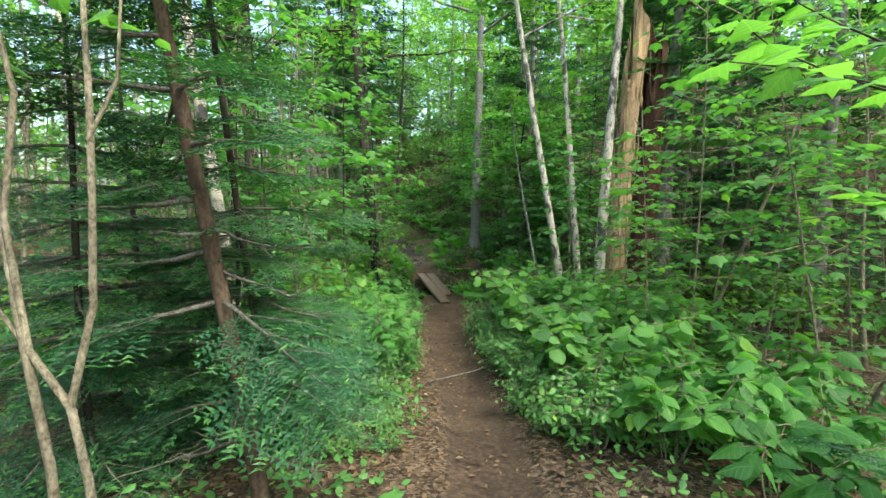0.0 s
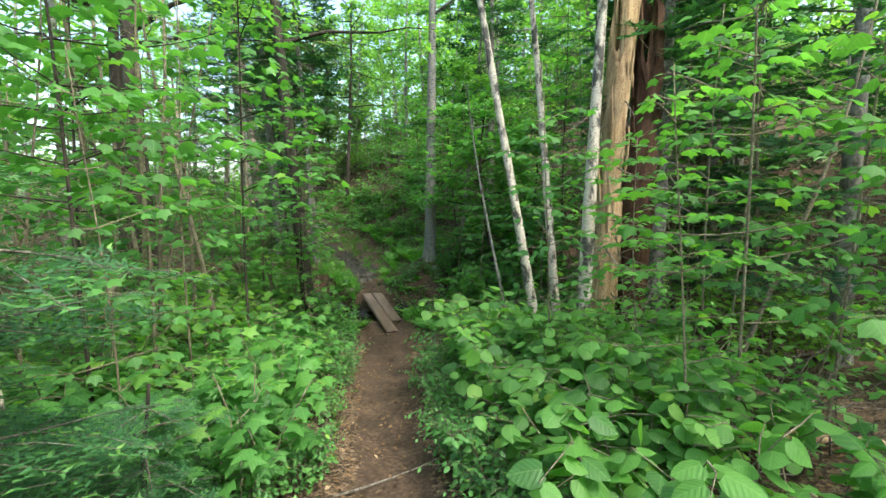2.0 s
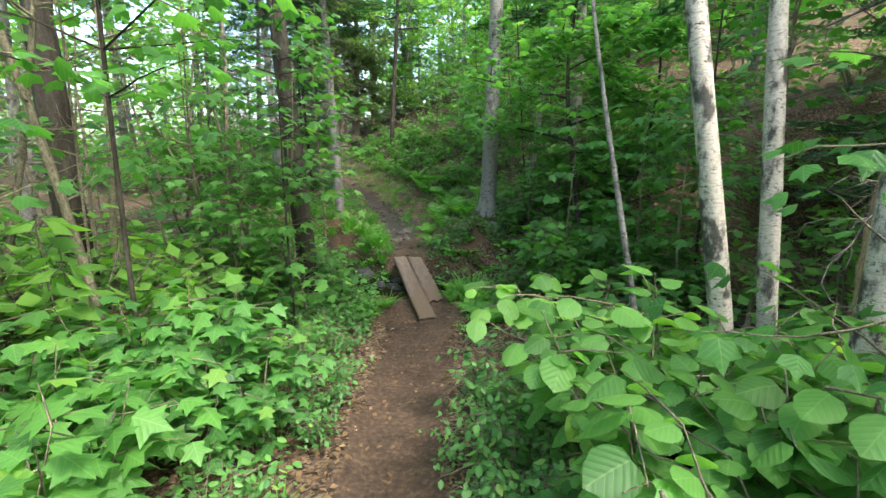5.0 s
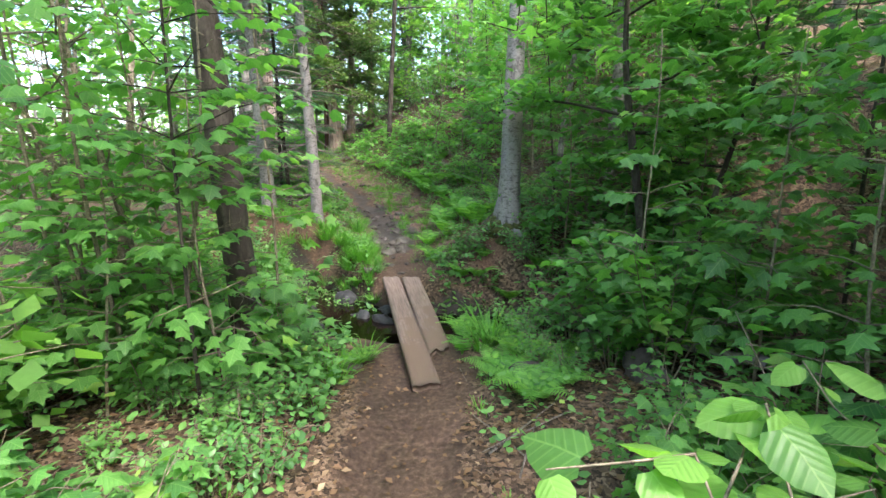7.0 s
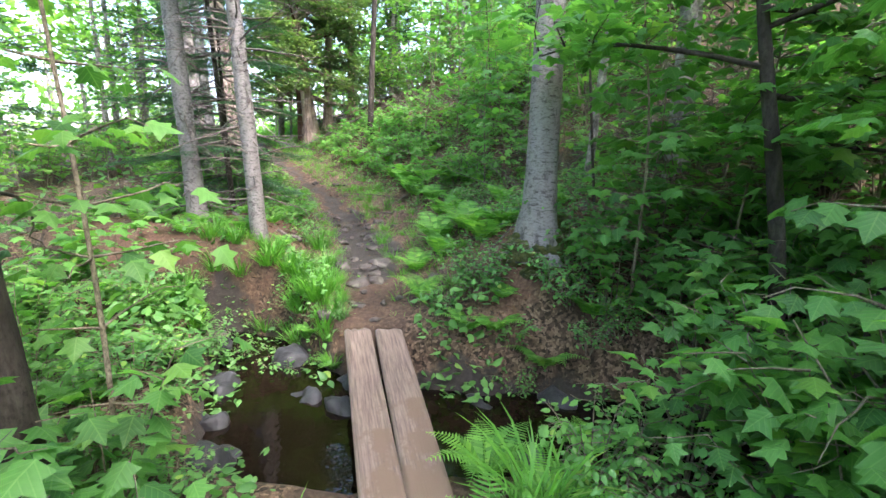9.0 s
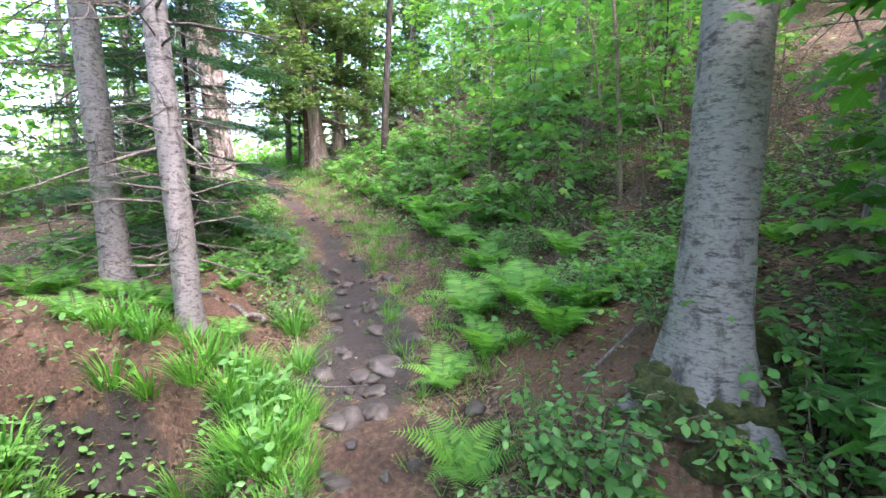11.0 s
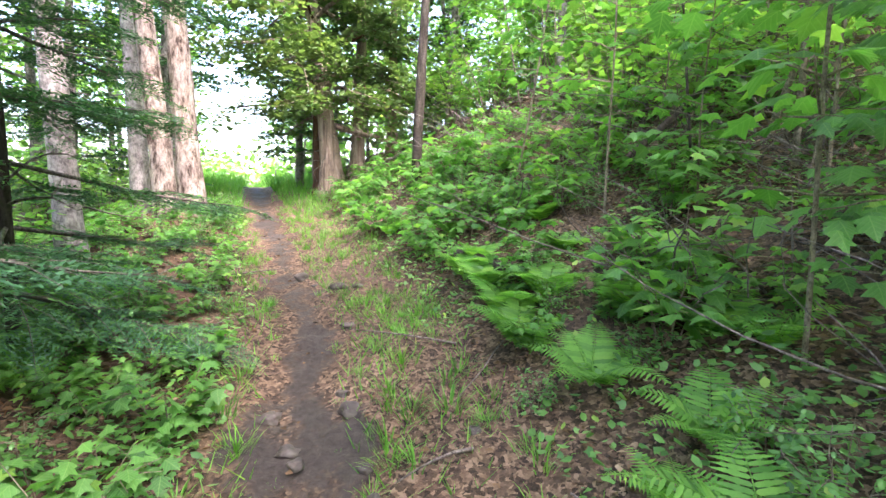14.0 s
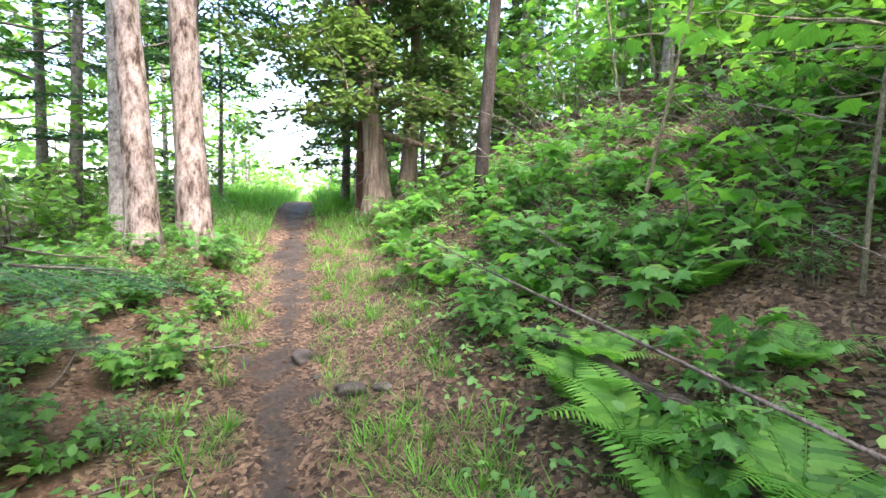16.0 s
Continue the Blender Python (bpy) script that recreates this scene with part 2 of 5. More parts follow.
def ground_material():
    m, nt, b = material("forest_floor")
    at = nt.nodes.new("ShaderNodeAttribute")
    at.attribute_name = "zone"
    sep = nt.nodes.new("ShaderNodeSeparateColor")
    nt.links.new(at.outputs["Color"], sep.inputs[0])
    w = coords(nt, (1, 1, 1), True)
    warp = nt.nodes.new("ShaderNodeTexNoise")
    warp.inputs["Scale"].default_value = 28.0
    nt.links.new(w, warp.inputs["Vector"])
    bent = nt.nodes.new("ShaderNodeVectorMath")
    bent.operation = "MULTIPLY_ADD"
    bent.inputs[1].default_value = (0.05, 0.05, 0.05)
    nt.links.new(warp.outputs["Color"], bent.inputs[0])
    nt.links.new(w, bent.inputs[2])
    vor = node(nt, "ShaderNodeTexVoronoi", Scale=48.0, Randomness=1.0)
    nt.links.new(bent.outputs[0], vor.inputs["Vector"])
    vsep = nt.nodes.new("ShaderNodeSeparateColor")
    nt.links.new(vor.outputs["Color"], vsep.inputs[0])
    cell = nt.nodes.new("ShaderNodeMath")
    cell.operation = "MULTIPLY_ADD"
    cell.inputs[1].default_value = 0.5
    nt.links.new(vsep.outputs[0], cell.inputs[0])
    half_fine = nt.nodes.new("ShaderNodeMath")
    half_fine.operation = "MULTIPLY"
    half_fine.inputs[1].default_value = 0.55
    nt.links.new(noise_tex(nt, w, 75, 8, 0.75), half_fine.inputs[0])
    nt.links.new(half_fine.outputs[0], cell.inputs[2])
    litter = ramp(nt, cell.outputs[0], [(0.3, (0.022, 0.015, 0.01)), (0.46, (0.075, 0.05, 0.033)), (0.6, (0.12, 0.08, 0.053)), (0.75, (0.22, 0.16, 0.11))])
    patch = noise_tex(nt, w, 1.4, 4)
    litter = mix(nt, 0.8, litter, ramp(nt, patch, [(0.3, (0.45, 0.42, 0.38)), (0.7, (1.1, 1.05, 1.0))]), "MULTIPLY")
    grit = noise_tex(nt, w, 30, 8, 0.7)
    dirt = ramp(nt, grit, [(0.3, (0.03, 0.019, 0.013)), (0.5, (0.07, 0.045, 0.031)), (0.7, (0.135, 0.094, 0.066))])
    dirt = mix(nt, 0.75, dirt, ramp(nt, noise_tex(nt, w, 3.1, 4), [(0.32, (0.5, 0.48, 0.46)), (0.68, (1.15, 1.1, 1.05))]), "MULTIPLY")
    mudc = ramp(nt, grit, [(0.3, (0.016, 0.013, 0.011)), (0.6, (0.045, 0.037, 0.031)), (0.8, (0.1, 0.085, 0.072))])
    needles = ramp(nt, noise_tex(nt, w, 45, 6, 0.7), [(0.3, (0.04, 0.024, 0.016)), (0.52, (0.105, 0.06, 0.039)), (0.75, (0.2, 0.13, 0.086))])
    edge = noise_tex(nt, w, 3.6, 7, 0.72)

    def masked(channel):
        a = nt.nodes.new("ShaderNodeMath")
        a.operation = "MULTIPLY_ADD"
        a.inputs[1].default_value, a.inputs[2].default_value = 1.5, -0.75
        nt.links.new(edge, a.inputs[0])
        s = nt.nodes.new("ShaderNodeMath")
        nt.links.new(a.outputs[0], s.inputs[0])
        nt.links.new(channel, s.inputs[1])
        return ramp(nt, s.outputs[0], [(0.4, (0, 0, 0)), (0.6, (1, 1, 1))])

    col = mix(nt, masked(sep.outputs[1]), litter, needles)
    col = mix(nt, masked(sep.outputs[0]), col, dirt)
    wet = masked(sep.outputs[2])
    col = mix(nt, wet, col, mudc)
    nt.links.new(col, b.inputs["Base Color"])
    r = ramp(nt, wet, [(0.0, (0.92, 0.92, 0.92)), (1.0, (0.75, 0.75, 0.75))])
    nt.links.new(r, b.inputs["Roughness"])
    b.inputs["Specular IOR Level"].default_value = 0.3
    bump(nt, b, grit, 0.6, 0.03)
    return m


GROUND = ground_material()


# ---- geometry helpers ----
rng = np.random.default_rng(7)


class Geo:
    """Triangles gathered from many pieces, for one mesh."""

    def __init__(self):
        self.v, self.f, self.u, self.n = [], [], [], 0

    def add(self, v, f, u=None):
        self.v.append(np.asarray(v, float))
        self.u.append(np.zeros((len(v), 3)) if u is None else u)
        self.f.append(np.asarray(f, int) + self.n)
        self.n += len(v)

    def pieces(self, shape, pos, mats):
        """One piece per row: shape (verts, tris), places (n, 3), matrices (n, 3, 3) with the pieces' axes as columns."""
        v, f = shape
        n, k = len(pos), len(v)
        if n:
            out = np.einsum("nij,kj->nki", mats, v) + np.asarray(pos)[:, None, :]
            self.add(out.reshape(-1, 3), (f[None] + (np.arange(n) * k)[:, None, None]).reshape(-1, 3), np.tile(v, (n, 1)))

    def tube(self, pts, radii, sides=6, cap=True):
        pts = np.asarray(pts, float)
        n = len(pts)
        t = np.gradient(pts, axis=0)
        t /= np.linalg.norm(t, axis=1)[:, None] + 1e-9
        ref = np.where(np.abs(t[:, 2:3]) > 0.8, np.array([[1.0, 0, 0]]), np.array([[0, 0, 1.0]]))
        a = np.cross(t, ref)
        a /= np.linalg.norm(a, axis=1)[:, None] + 1e-9
        for i in range(1, n):
            a[i] = a[i - 1] - t[i] * np.dot(a[i - 1], t[i])
            a[i] /= np.linalg.norm(a[i]) + 1e-9
        c = np.cross(t, a)
        ang = np.linspace(0, 2 * np.pi, sides, endpoint=False)
        radii = np.asarray(radii, float)
        if radii.ndim == 1:
            radii = np.repeat(radii[:, None], sides, 1)
        ring = pts[:, None] + radii[..., None] * (np.cos(ang)[None, :, None] * a[:, None] + np.sin(ang)[None, :, None] * c[:, None])
        i, j = np.meshgrid(np.arange(n - 1), np.arange(sides), indexing="ij")
        p, q = i * sides + j, i * sides + (j + 1) % sides
        f = np.concatenate([np.stack([p, q, q + sides], -1).reshape(-1, 3), np.stack([p, q + sides, p + sides], -1).reshape(-1, 3)])
        v = ring.reshape(-1, 3)
        if cap:
            v = np.vstack([v, pts[-1:] + t[-1:] * radii[-1].mean() * 0.5])
            top = (n - 1) * sides
            f = np.vstack([f, [[top + k, top + (k + 1) % sides, n * sides] for k in range(sides)]])
        self.add(v, f)

    def mesh(self, name, mat, smooth=False):
        me = bpy.data.meshes.new(name)
        v, f = np.vstack(self.v), np.vstack(self.f)
        me.vertices.add(len(v))
        me.vertices.foreach_set("co", v.astype(np.float32).ravel())
        me.loops.add(len(f) * 3)
        me.loops.foreach_set("vertex_index", f.astype(np.int32).ravel())
        me.polygons.add(len(f))
        me.polygons.foreach_set("loop_start", np.arange(0, len(f) * 3, 3, dtype=np.int32))
        if smooth:
            me.polygons.foreach_set("use_smooth", np.ones(len(f), bool))
        if mat in LEAFY:
            me.attributes.new("blade", "FLOAT_VECTOR", "POINT").data.foreach_set("vector", np.vstack(self.u).astype(np.float32).ravel())
        me.materials.append(mat)
        me.update(calc_edges=True)
        return me


JOINED = ("branchwork", "deadwood", "foliage", "crown", "shoot_growth", "needle_foliage", "new_growth", "splinter_fringe", "blade_growth")


def part(name, geo, mat, parent=None, label="", smooth=False):
    ob = new(name, geo.mesh(name, mat, smooth))
    ob.parent = parent
    return tagged(ob, label, kind="stuff" if name in JOINED else "")


def root(name, x, y, z=None, label="", category="", group="", turn=0.0):
    ob = new(name)
    ob.empty_display_size = 0.1
    ob.matrix_basis = pose(x, y, floor_z(x, y) if z is None else z, 0, 0, turn)
    return tagged(ob, label, category, group)


def unit(a):
    return a / (np.linalg.norm(a, axis=-1, keepdims=True) + 1e-9)


def axes(way, up, size, spin=None):
    """Matrices whose y axis goes along way and whose z axis leans to up, scaled by size."""
    y = unit(np.asarray(way, float))
    x = unit(np.cross(y, up))
    z = np.cross(x, y)
    if spin is not None:
        c, s = np.cos(spin)[:, None], np.sin(spin)[:, None]
        x, z = x * c + z * s, z * c - x * s
    return np.stack([x, y, z], -1) * np.asarray(size)[:, None, None]


def fan(side, mid=0.38, droop=0.14, curl=0.12):
    """A leaf from the right half of its outline, folded along the midrib, its tip bent down."""
    out = list(side) + [(-x, y) for x, y in side[-2:0:-1]]
    v = np.array([(0, mid, 0.0)] + [(x, y, -droop * abs(x) * 2 - curl * y * y) for x, y in out])
    n = len(out)
    return v, np.array([(0, 1 + i, 1 + (i + 1) % n) for i in range(n)])


LEAF_MAPLE_FINE = fan([(0, 0), (0.2, -0.07), (0.44, 0.1), (0.31, 0.25), (0.58, 0.5), (0.3, 0.5), (0.2, 0.72), (0, 1.0)])
LEAF_MAPLE = fan([(0, 0), (0.42, 0.04), (0.31, 0.27), (0.6, 0.52), (0.22, 0.6), (0, 1.05)])
LEAF_LOBED = fan([(0, 0), (0.4, 0.08), (0.56, 0.5), (0.22, 0.6), (0, 1.0)])
LEAF_OVAL = fan([(0, 0), (0.29, 0.1), (0.38, 0.4), (0.2, 0.76), (0, 1.12)], 0.4, 0.2, 0.18)
LEAF_ROUND = fan([(0, 0), (0.26, -0.07), (0.45, 0.12), (0.49, 0.42), (0.33, 0.76), (0, 1.06)], 0.4, 0.16, 0.14)
LEAF_SMALL = fan([(0, 0), (0.3, 0.3), (0.24, 0.68), (0, 1.0)])
LEAF_FAR = (np.array([(0, 0, 0), (0.36, 0.5, -0.1), (0, 1.0, -0.08), (-0.36, 0.5, -0.1)]), np.array([(0, 1, 2), (0, 2, 3)]))
LITTER = (np.array([(0, 0, 0), (0.3, 0.4, 0.16), (0, 1.0, 0.1), (-0.32, 0.45, 0.2), (0, 0.5, 0.0)]), np.array([(0, 1, 4), (1, 2, 4), (2, 3, 4), (3, 0, 4)]))


def rand_dirs(n, flat=0.35):
    a = rng.uniform(0, 2 * np.pi, n)
    return unit(np.stack([np.cos(a), np.sin(a), rng.normal(-0.12, flat, n)], -1))


def ups(n, spread=0.3):
    return unit(np.stack([rng.normal(0, spread, n), rng.normal(0, spread, n), np.ones(n)], -1))


def cloud(geo, centres, spread, per, size, shape, flat=0.35, upness=0.35):
    """Loose clumps of leaves round the centres."""
    c = np.repeat(np.asarray(centres, float), per, 0)
    n = len(c)
    r = rng.normal(0, 1, (n, 3))
    r = r / (np.linalg.norm(r, axis=1)[:, None] + 1e-9) * rng.uniform(0.15, 1, n)[:, None] ** 0.5
    geo.pieces(shape, c + r * np.asarray(spread), axes(rand_dirs(n, flat), ups(n, upness), size * rng.uniform(0.6, 1.25, n)))


def curve(p0, p1, bend=0.1, n=6):
    """Points from p0 to p1 with a random sideways bow."""
    p0, p1 = np.asarray(p0, float), np.asarray(p1, float)
    t = np.linspace(0, 1, n)[:, None]
    w = rng.normal(0, bend, 3) * np.linalg.norm(p1 - p0)
    return p0 + (p1 - p0) * t + w * (t * (1 - t)) * 2 + rng.normal(0, bend * 0.06, (n, 3)) * np.linalg.norm(p1 - p0) * (t * (1 - t) > 0)


# ---- the lie of the land ----
TRAIL_Y = (-60, -4, 0, 1.5, 2.4, 3.3, 4.5, 6, 7, 8, 8.9, 9.5, 10.5, 11.0, 12, 13, 14.2, 16.1, 17.3, 18.8, 20.3, 22.5, 25, 30, 60)
TRAIL_X = (0.1, 0.15, 0.2, 0.26, 0.28, 0.26, 0.18, 0.06, 0.02, -0.01, -0.03, -0.12, -0.3, -0.4, -0.62, -0.88, -1.27, -2.12, -2.8, -3.75, -4.65, -6.0, -7.4, -10.2, -32)
TRAIL_Z = (0.1, 0.1, 0.03, 0.04, -0.06, -0.24, -0.38, -0.5, -0.57, -0.595, -0.6, -0.61, -0.5, -0.43, -0.22, -0.12, -0.05, 0.26, 0.44, 0.72, 1.0, 1.4, 1.6, 1.8, 1.5)


def smooth(a, b, x):
    t = np.clip((x - a) / (b - a), 0, 1)
    return t * t * (3 - 2 * t)


_lat = np.random.default_rng(3).uniform(-1, 1, (128, 128))


def value_noise(x, y):
    i, j = np.floor(x).astype(int), np.floor(y).astype(int)
    u, w = x - i, y - j
    u, w = u * u * (3 - 2 * u), w * w * (3 - 2 * w)
    g = lambda p, q: _lat[p % 128, q % 128]
    return (g(i, j) * (1 - u) + g(i + 1, j) * u) * (1 - w) + (g(i, j + 1) * (1 - u) + g(i + 1, j + 1) * u) * w


def lateral(x, y):
    """Metres to the right of the trail's middle."""
    xc = np.interp(y, TRAIL_Y, TRAIL_X)
    slope = (np.interp(y + 0.4, TRAIL_Y, TRAIL_X) - np.interp(y - 0.4, TRAIL_Y, TRAIL_X)) / 0.8
    return (x - xc) / np.sqrt(1 + slope * slope), xc


WATER_Z = -0.75
BROOK = ((-12, 14.0, 0.3), (-5, 12.5, 0.22), (-3, 11.75, 0.16), (-2.0, 11.8, 0.13), (-1.5, 11.5, 0.16), (-1.15, 10.95, 0.3), (-0.75, 10.42, 0.45), (0.1, 10.38, 0.4), (0.8, 10.4, 0.28), (1.8, 10.15, 0.25), (4, 9.6, 0.3), (9, 9.0, 0.35))


def stream(x, y):
    """Metres from the brook's edge: below nought in the water."""
    x, y = np.asarray(x, float), np.asarray(y, float)
    best = np.full(np.broadcast(x, y).shape, 1e9)
    for (ax, ay, aw), (bx, by, bw) in zip(BROOK, BROOK[1:]):
        ex, ey = bx - ax, by - ay
        t = np.clip(((x - ax) * ex + (y - ay) * ey) / (ex * ex + ey * ey), 0, 1)
        best = np.minimum(best, np.hypot(x - ax - t * ex, y - ay - t * ey) - aw - (bw - aw) * t)
    return best


def land(x, y):
    x, y = np.asarray(x, float), np.asarray(y, float)
    d, xc = lateral(x, y)
    xd = np.clip(np.abs(d), 0, 40)
    z = sum(np.interp(y + k, TRAIL_Y, TRAIL_Z) for k in (-0.4, -0.2, 0, 0.2, 0.4)) / 5
    start = np.interp(y, (11, 13, 15, 19, 21), (0.4, 0.65, 0.95, 0.8, 1.1))
    rise = np.interp(y, (10.7, 11.5, 15, 19, 21, 30), (0.0, 0.36, 0.33, 0.48, 0.5, 0.3))
    right = np.clip(d - start, 0, None)
    bank = rise * (right - np.clip(right - 9, 0, None) * 0.75 - np.clip(right - 30, 0, None) * 0.25)
    flat = 0.03 * np.clip(d - 0.4, 0, 20)
    left = np.clip(-d - 0.35, 0, None)
    mound = np.interp(y, (10.8, 11.8, 13.5, 15.5, 18, 19.5), (0, 0.34, 0.22, 0.12, 0.22, 0.08)) * smooth(0.1, 0.9, left) * (1 - smooth(2.5, 5, left))
    z = z + bank + flat + mound - 0.02 * np.clip(left - 2, 0, 25)
    rough = 0.045 * value_noise(x * 1.7 + 5, y * 1.7) + 0.022 * value_noise(x * 4.3, y * 4.3 + 9) + 0.1 * value_noise(x * 0.35, y * 0.35) * smooth(1, 4, xd)
    z = z + rough * (0.3 + 0.7 * smooth(0.2, 0.9, xd)) + 0.016 * value_noise(x * 9, y * 9) + 0.008 * value_noise(x * 23, y * 23)
    z = z - 0.05 * (1 - smooth(0.12, 0.34, xd))
    z = z + 0.3 * np.exp(-((x - 0.85) ** 2 + (y - 11.45) ** 2) / 0.3) + 0.26 * np.exp(-((x + 4.55) ** 2 + (y - 17.8) ** 2) / 0.5)
    t = smooth(0.0, 0.3, stream(x, y) + 0.1 * value_noise(x * 3, y * 3 + 4))
    bed = -0.92 + 0.05 * value_noise(x * 3.1, y * 3.1)
    return np.where(z > bed, bed + (z - bed) * t, z)


def floor_z(x, y):
    return float(land(np.array([x]), np.array([y]))[0])


# ---- ground, water ----
def spaced(lo, hi, step, reach):
    mid = np.arange(lo, hi + step / 2, step)
    grow = step * np.cumsum(1.16 ** np.arange(1, 60))
    grow = grow[grow < reach]
    return np.concatenate([lo - grow[::-1], mid, hi + grow])


gx, gy = spaced(-7.5, 5.5, 0.09, 900), spaced(-1.5, 26, 0.09, 900)
X, Y = np.meshgrid(gx, gy, indexing="ij")
Z = land(X, Y)
ni, nj = X.shape
ii, jj = np.meshgrid(np.arange(ni - 1), np.arange(nj - 1), indexing="ij")
a0 = ii * nj + jj
ground_geo = Geo()
ground_geo.add(np.stack([X, Y, Z], -1).reshape(-1, 3), np.concatenate([np.stack([a0, a0 + nj, a0 + nj + 1], -1).reshape(-1, 3), np.stack([a0, a0 + nj + 1, a0 + 1], -1).reshape(-1, 3)]))
ground = part("ground", ground_geo, GROUND, None, "forest floor of dirt trail, leaf litter and mud", True)
tagged(ground, category="ground", kind="structure")
D, _ = lateral(X, Y)
aD = np.abs(D)
half = np.interp(Y, (-5, 0, 3, 8, 9.2, 11, 13, 16, 20, 24), (0.2, 0.2, 0.23, 0.28, 0.4, 0.26, 0.2, 0.16, 0.16, 0.2))
aD = aD + (0.1 * value_noise(X * 2.3, Y * 2.3) + 0.07 * value_noise(X * 6.1, Y * 6.1)) * smooth(11, 13, Y) + 0.05 * value_noise(X * 4.1, Y * 4.1)
dirt = (1 - smooth(half * 0.6, half * 1.5, aD)) * (np.interp(Y, (0, 11, 13), (0.9, 0.9, 0.6)) + 0.25 * value_noise(X * 2.7, Y * 2.7) * smooth(11, 13, Y))
wet = (1 - smooth(0.15, 0.6, np.abs(D - 0.1 - 0.2 * value_noise(Y * 0.9, Y * 0 + 3)))) * smooth(11.4, 12.2, Y) * (1 - smooth(14.4, 15.8, Y)) * (0.7 + 0.35 * value_noise(X * 3.1, Y * 3.1))
wet = np.maximum(wet, (1 - smooth(0.05, 0.26, aD)) * smooth(14, 15, Y) * 0.62)
wet = np.maximum(wet, 1 - smooth(0.0, 0.3, stream(X, Y)))
left_side = np.clip(-D, 0, None)
rusty = smooth(0.45, 0.9, left_side) * (1 - smooth(2.5, 4.5, left_side)) * smooth(11.4, 12.0, Y) * (1 - smooth(19, 21, Y)) * (0.62 + 0.3 * value_noise(X * 1.1, Y * 1.1))
rusty = np.maximum(rusty, smooth(0.5, 0.9, D) * (1 - smooth(1.3, 1.8, D)) * smooth(10.8, 11.2, Y) * (1 - smooth(12.2, 12.8, Y)) * 0.7)
zone = np.stack([dirt, rusty, wet, np.ones_like(wet)], -1).reshape(-1, 4).astype(np.float32)
ground.data.color_attributes.new("zone", "FLOAT_COLOR", "POINT").data.foreach_set("color", zone.ravel())

water_geo = Geo()
wx, wy = np.meshgrid(np.arange(-11, 8.5, 0.12), np.arange(8.4, 14.4, 0.12), indexing="ij")
wi, wj = np.nonzero(stream(wx, wy)[:-1, :-1] < 0.4)
wq = wi * wx.shape[1] + wj
wn = wx.shape[1]
water_geo.add(np.stack([wx, wy, np.full(wx.shape, WATER_Z)], -1).reshape(-1, 3), np.concatenate([np.stack([wq, wq + wn, wq + wn + 1], -1), np.stack([wq, wq + wn + 1, wq + 1], -1)]))
water = part("water", water_geo, WATER, None, "shallow dark brown brook water between muddy banks", True)
tagged(water, category="water", kind="structure")


# ---- plank bridge ----
def worn_board(length, width, thick, seed):
    """A thick board along y with worn, split ends, rounded edges and a slight cup."""
    r = np.random.default_rng(seed)
    nx, ny = 9, 40
    xs = np.linspace(-width / 2, width / 2, nx)
    ends = r.uniform(-0.05, 0.05, nx), np.cumsum(r.normal(0, 0.03, nx)) - 0.02
    top, bot = [], []
    for j in range(ny):
        t = j / (ny - 1)
        for i, x in enumerate(xs):
            y0, y1 = -length / 2 - ends[1][i], length / 2 + ends[0][i] * 0.4
            y = y0 + (y1 - y0) * t
            e = 0.012 if i in (0, nx - 1) else 0.0
            w = 0.006 * math.sin(7 * t + seed + i)
            end = 0.012 if j in (0, ny - 1) else 0.0
            top.append((x * (1 + 0.02 * math.sin(5 * t + seed)), y, thick / 2 - e - end + 0.004 * (x / width) ** 2 + w * 0.4))
            bot.append((x * 0.985, y, -thick / 2 + w * 0.3))
    g = Geo()
    idx = lambda j, i, o=0: o + j * nx + i
    o = nx * ny
    f = []
    for j in range(ny - 1):
        for i in range(nx - 1):
            p, q, s, t = idx(j, i), idx(j, i + 1), idx(j + 1, i + 1), idx(j + 1, i)
            f += [(p, q, s), (p, s, t), (p + o, s + o, q + o), (p + o, t + o, s + o)]
        for i in (0, nx - 1):
            p, t = idx(j, i), idx(j + 1, i)
            f += [(p, t, t + o), (p, t + o, p + o)]
    for j in (0, ny - 1):
        for i in range(nx - 1):
            p, q = idx(j, i), idx(j, i + 1)
            f += [(p, q, q + o), (p, q + o, p + o)]
    g.add(np.array(top + bot), np.array(f))
    return g


bridge_dir = math.degrees(math.atan2(0.40, 2.15))
bridge = new("plank_footbridge")
bridge.matrix_basis = pose(-0.155, 10.03, -0.51, 5.2, 0, bridge_dir + 4.0)
tagged(bridge, "two weathered muddy planks laid side by side across the brook", "footbridge")
for k, (px, py, ln, sd) in enumerate(((-0.1, -0.02, 2.3, 1), (0.1, 0.2, 1.78, 5))):
    b_ = part("plank", worn_board(ln, 0.19, 0.055, sd), PLANK, bridge)
    b_.matrix_basis = pose(px, py, 0.004 * k, 0, 1.2 - 2 * k, 0.5 - k)


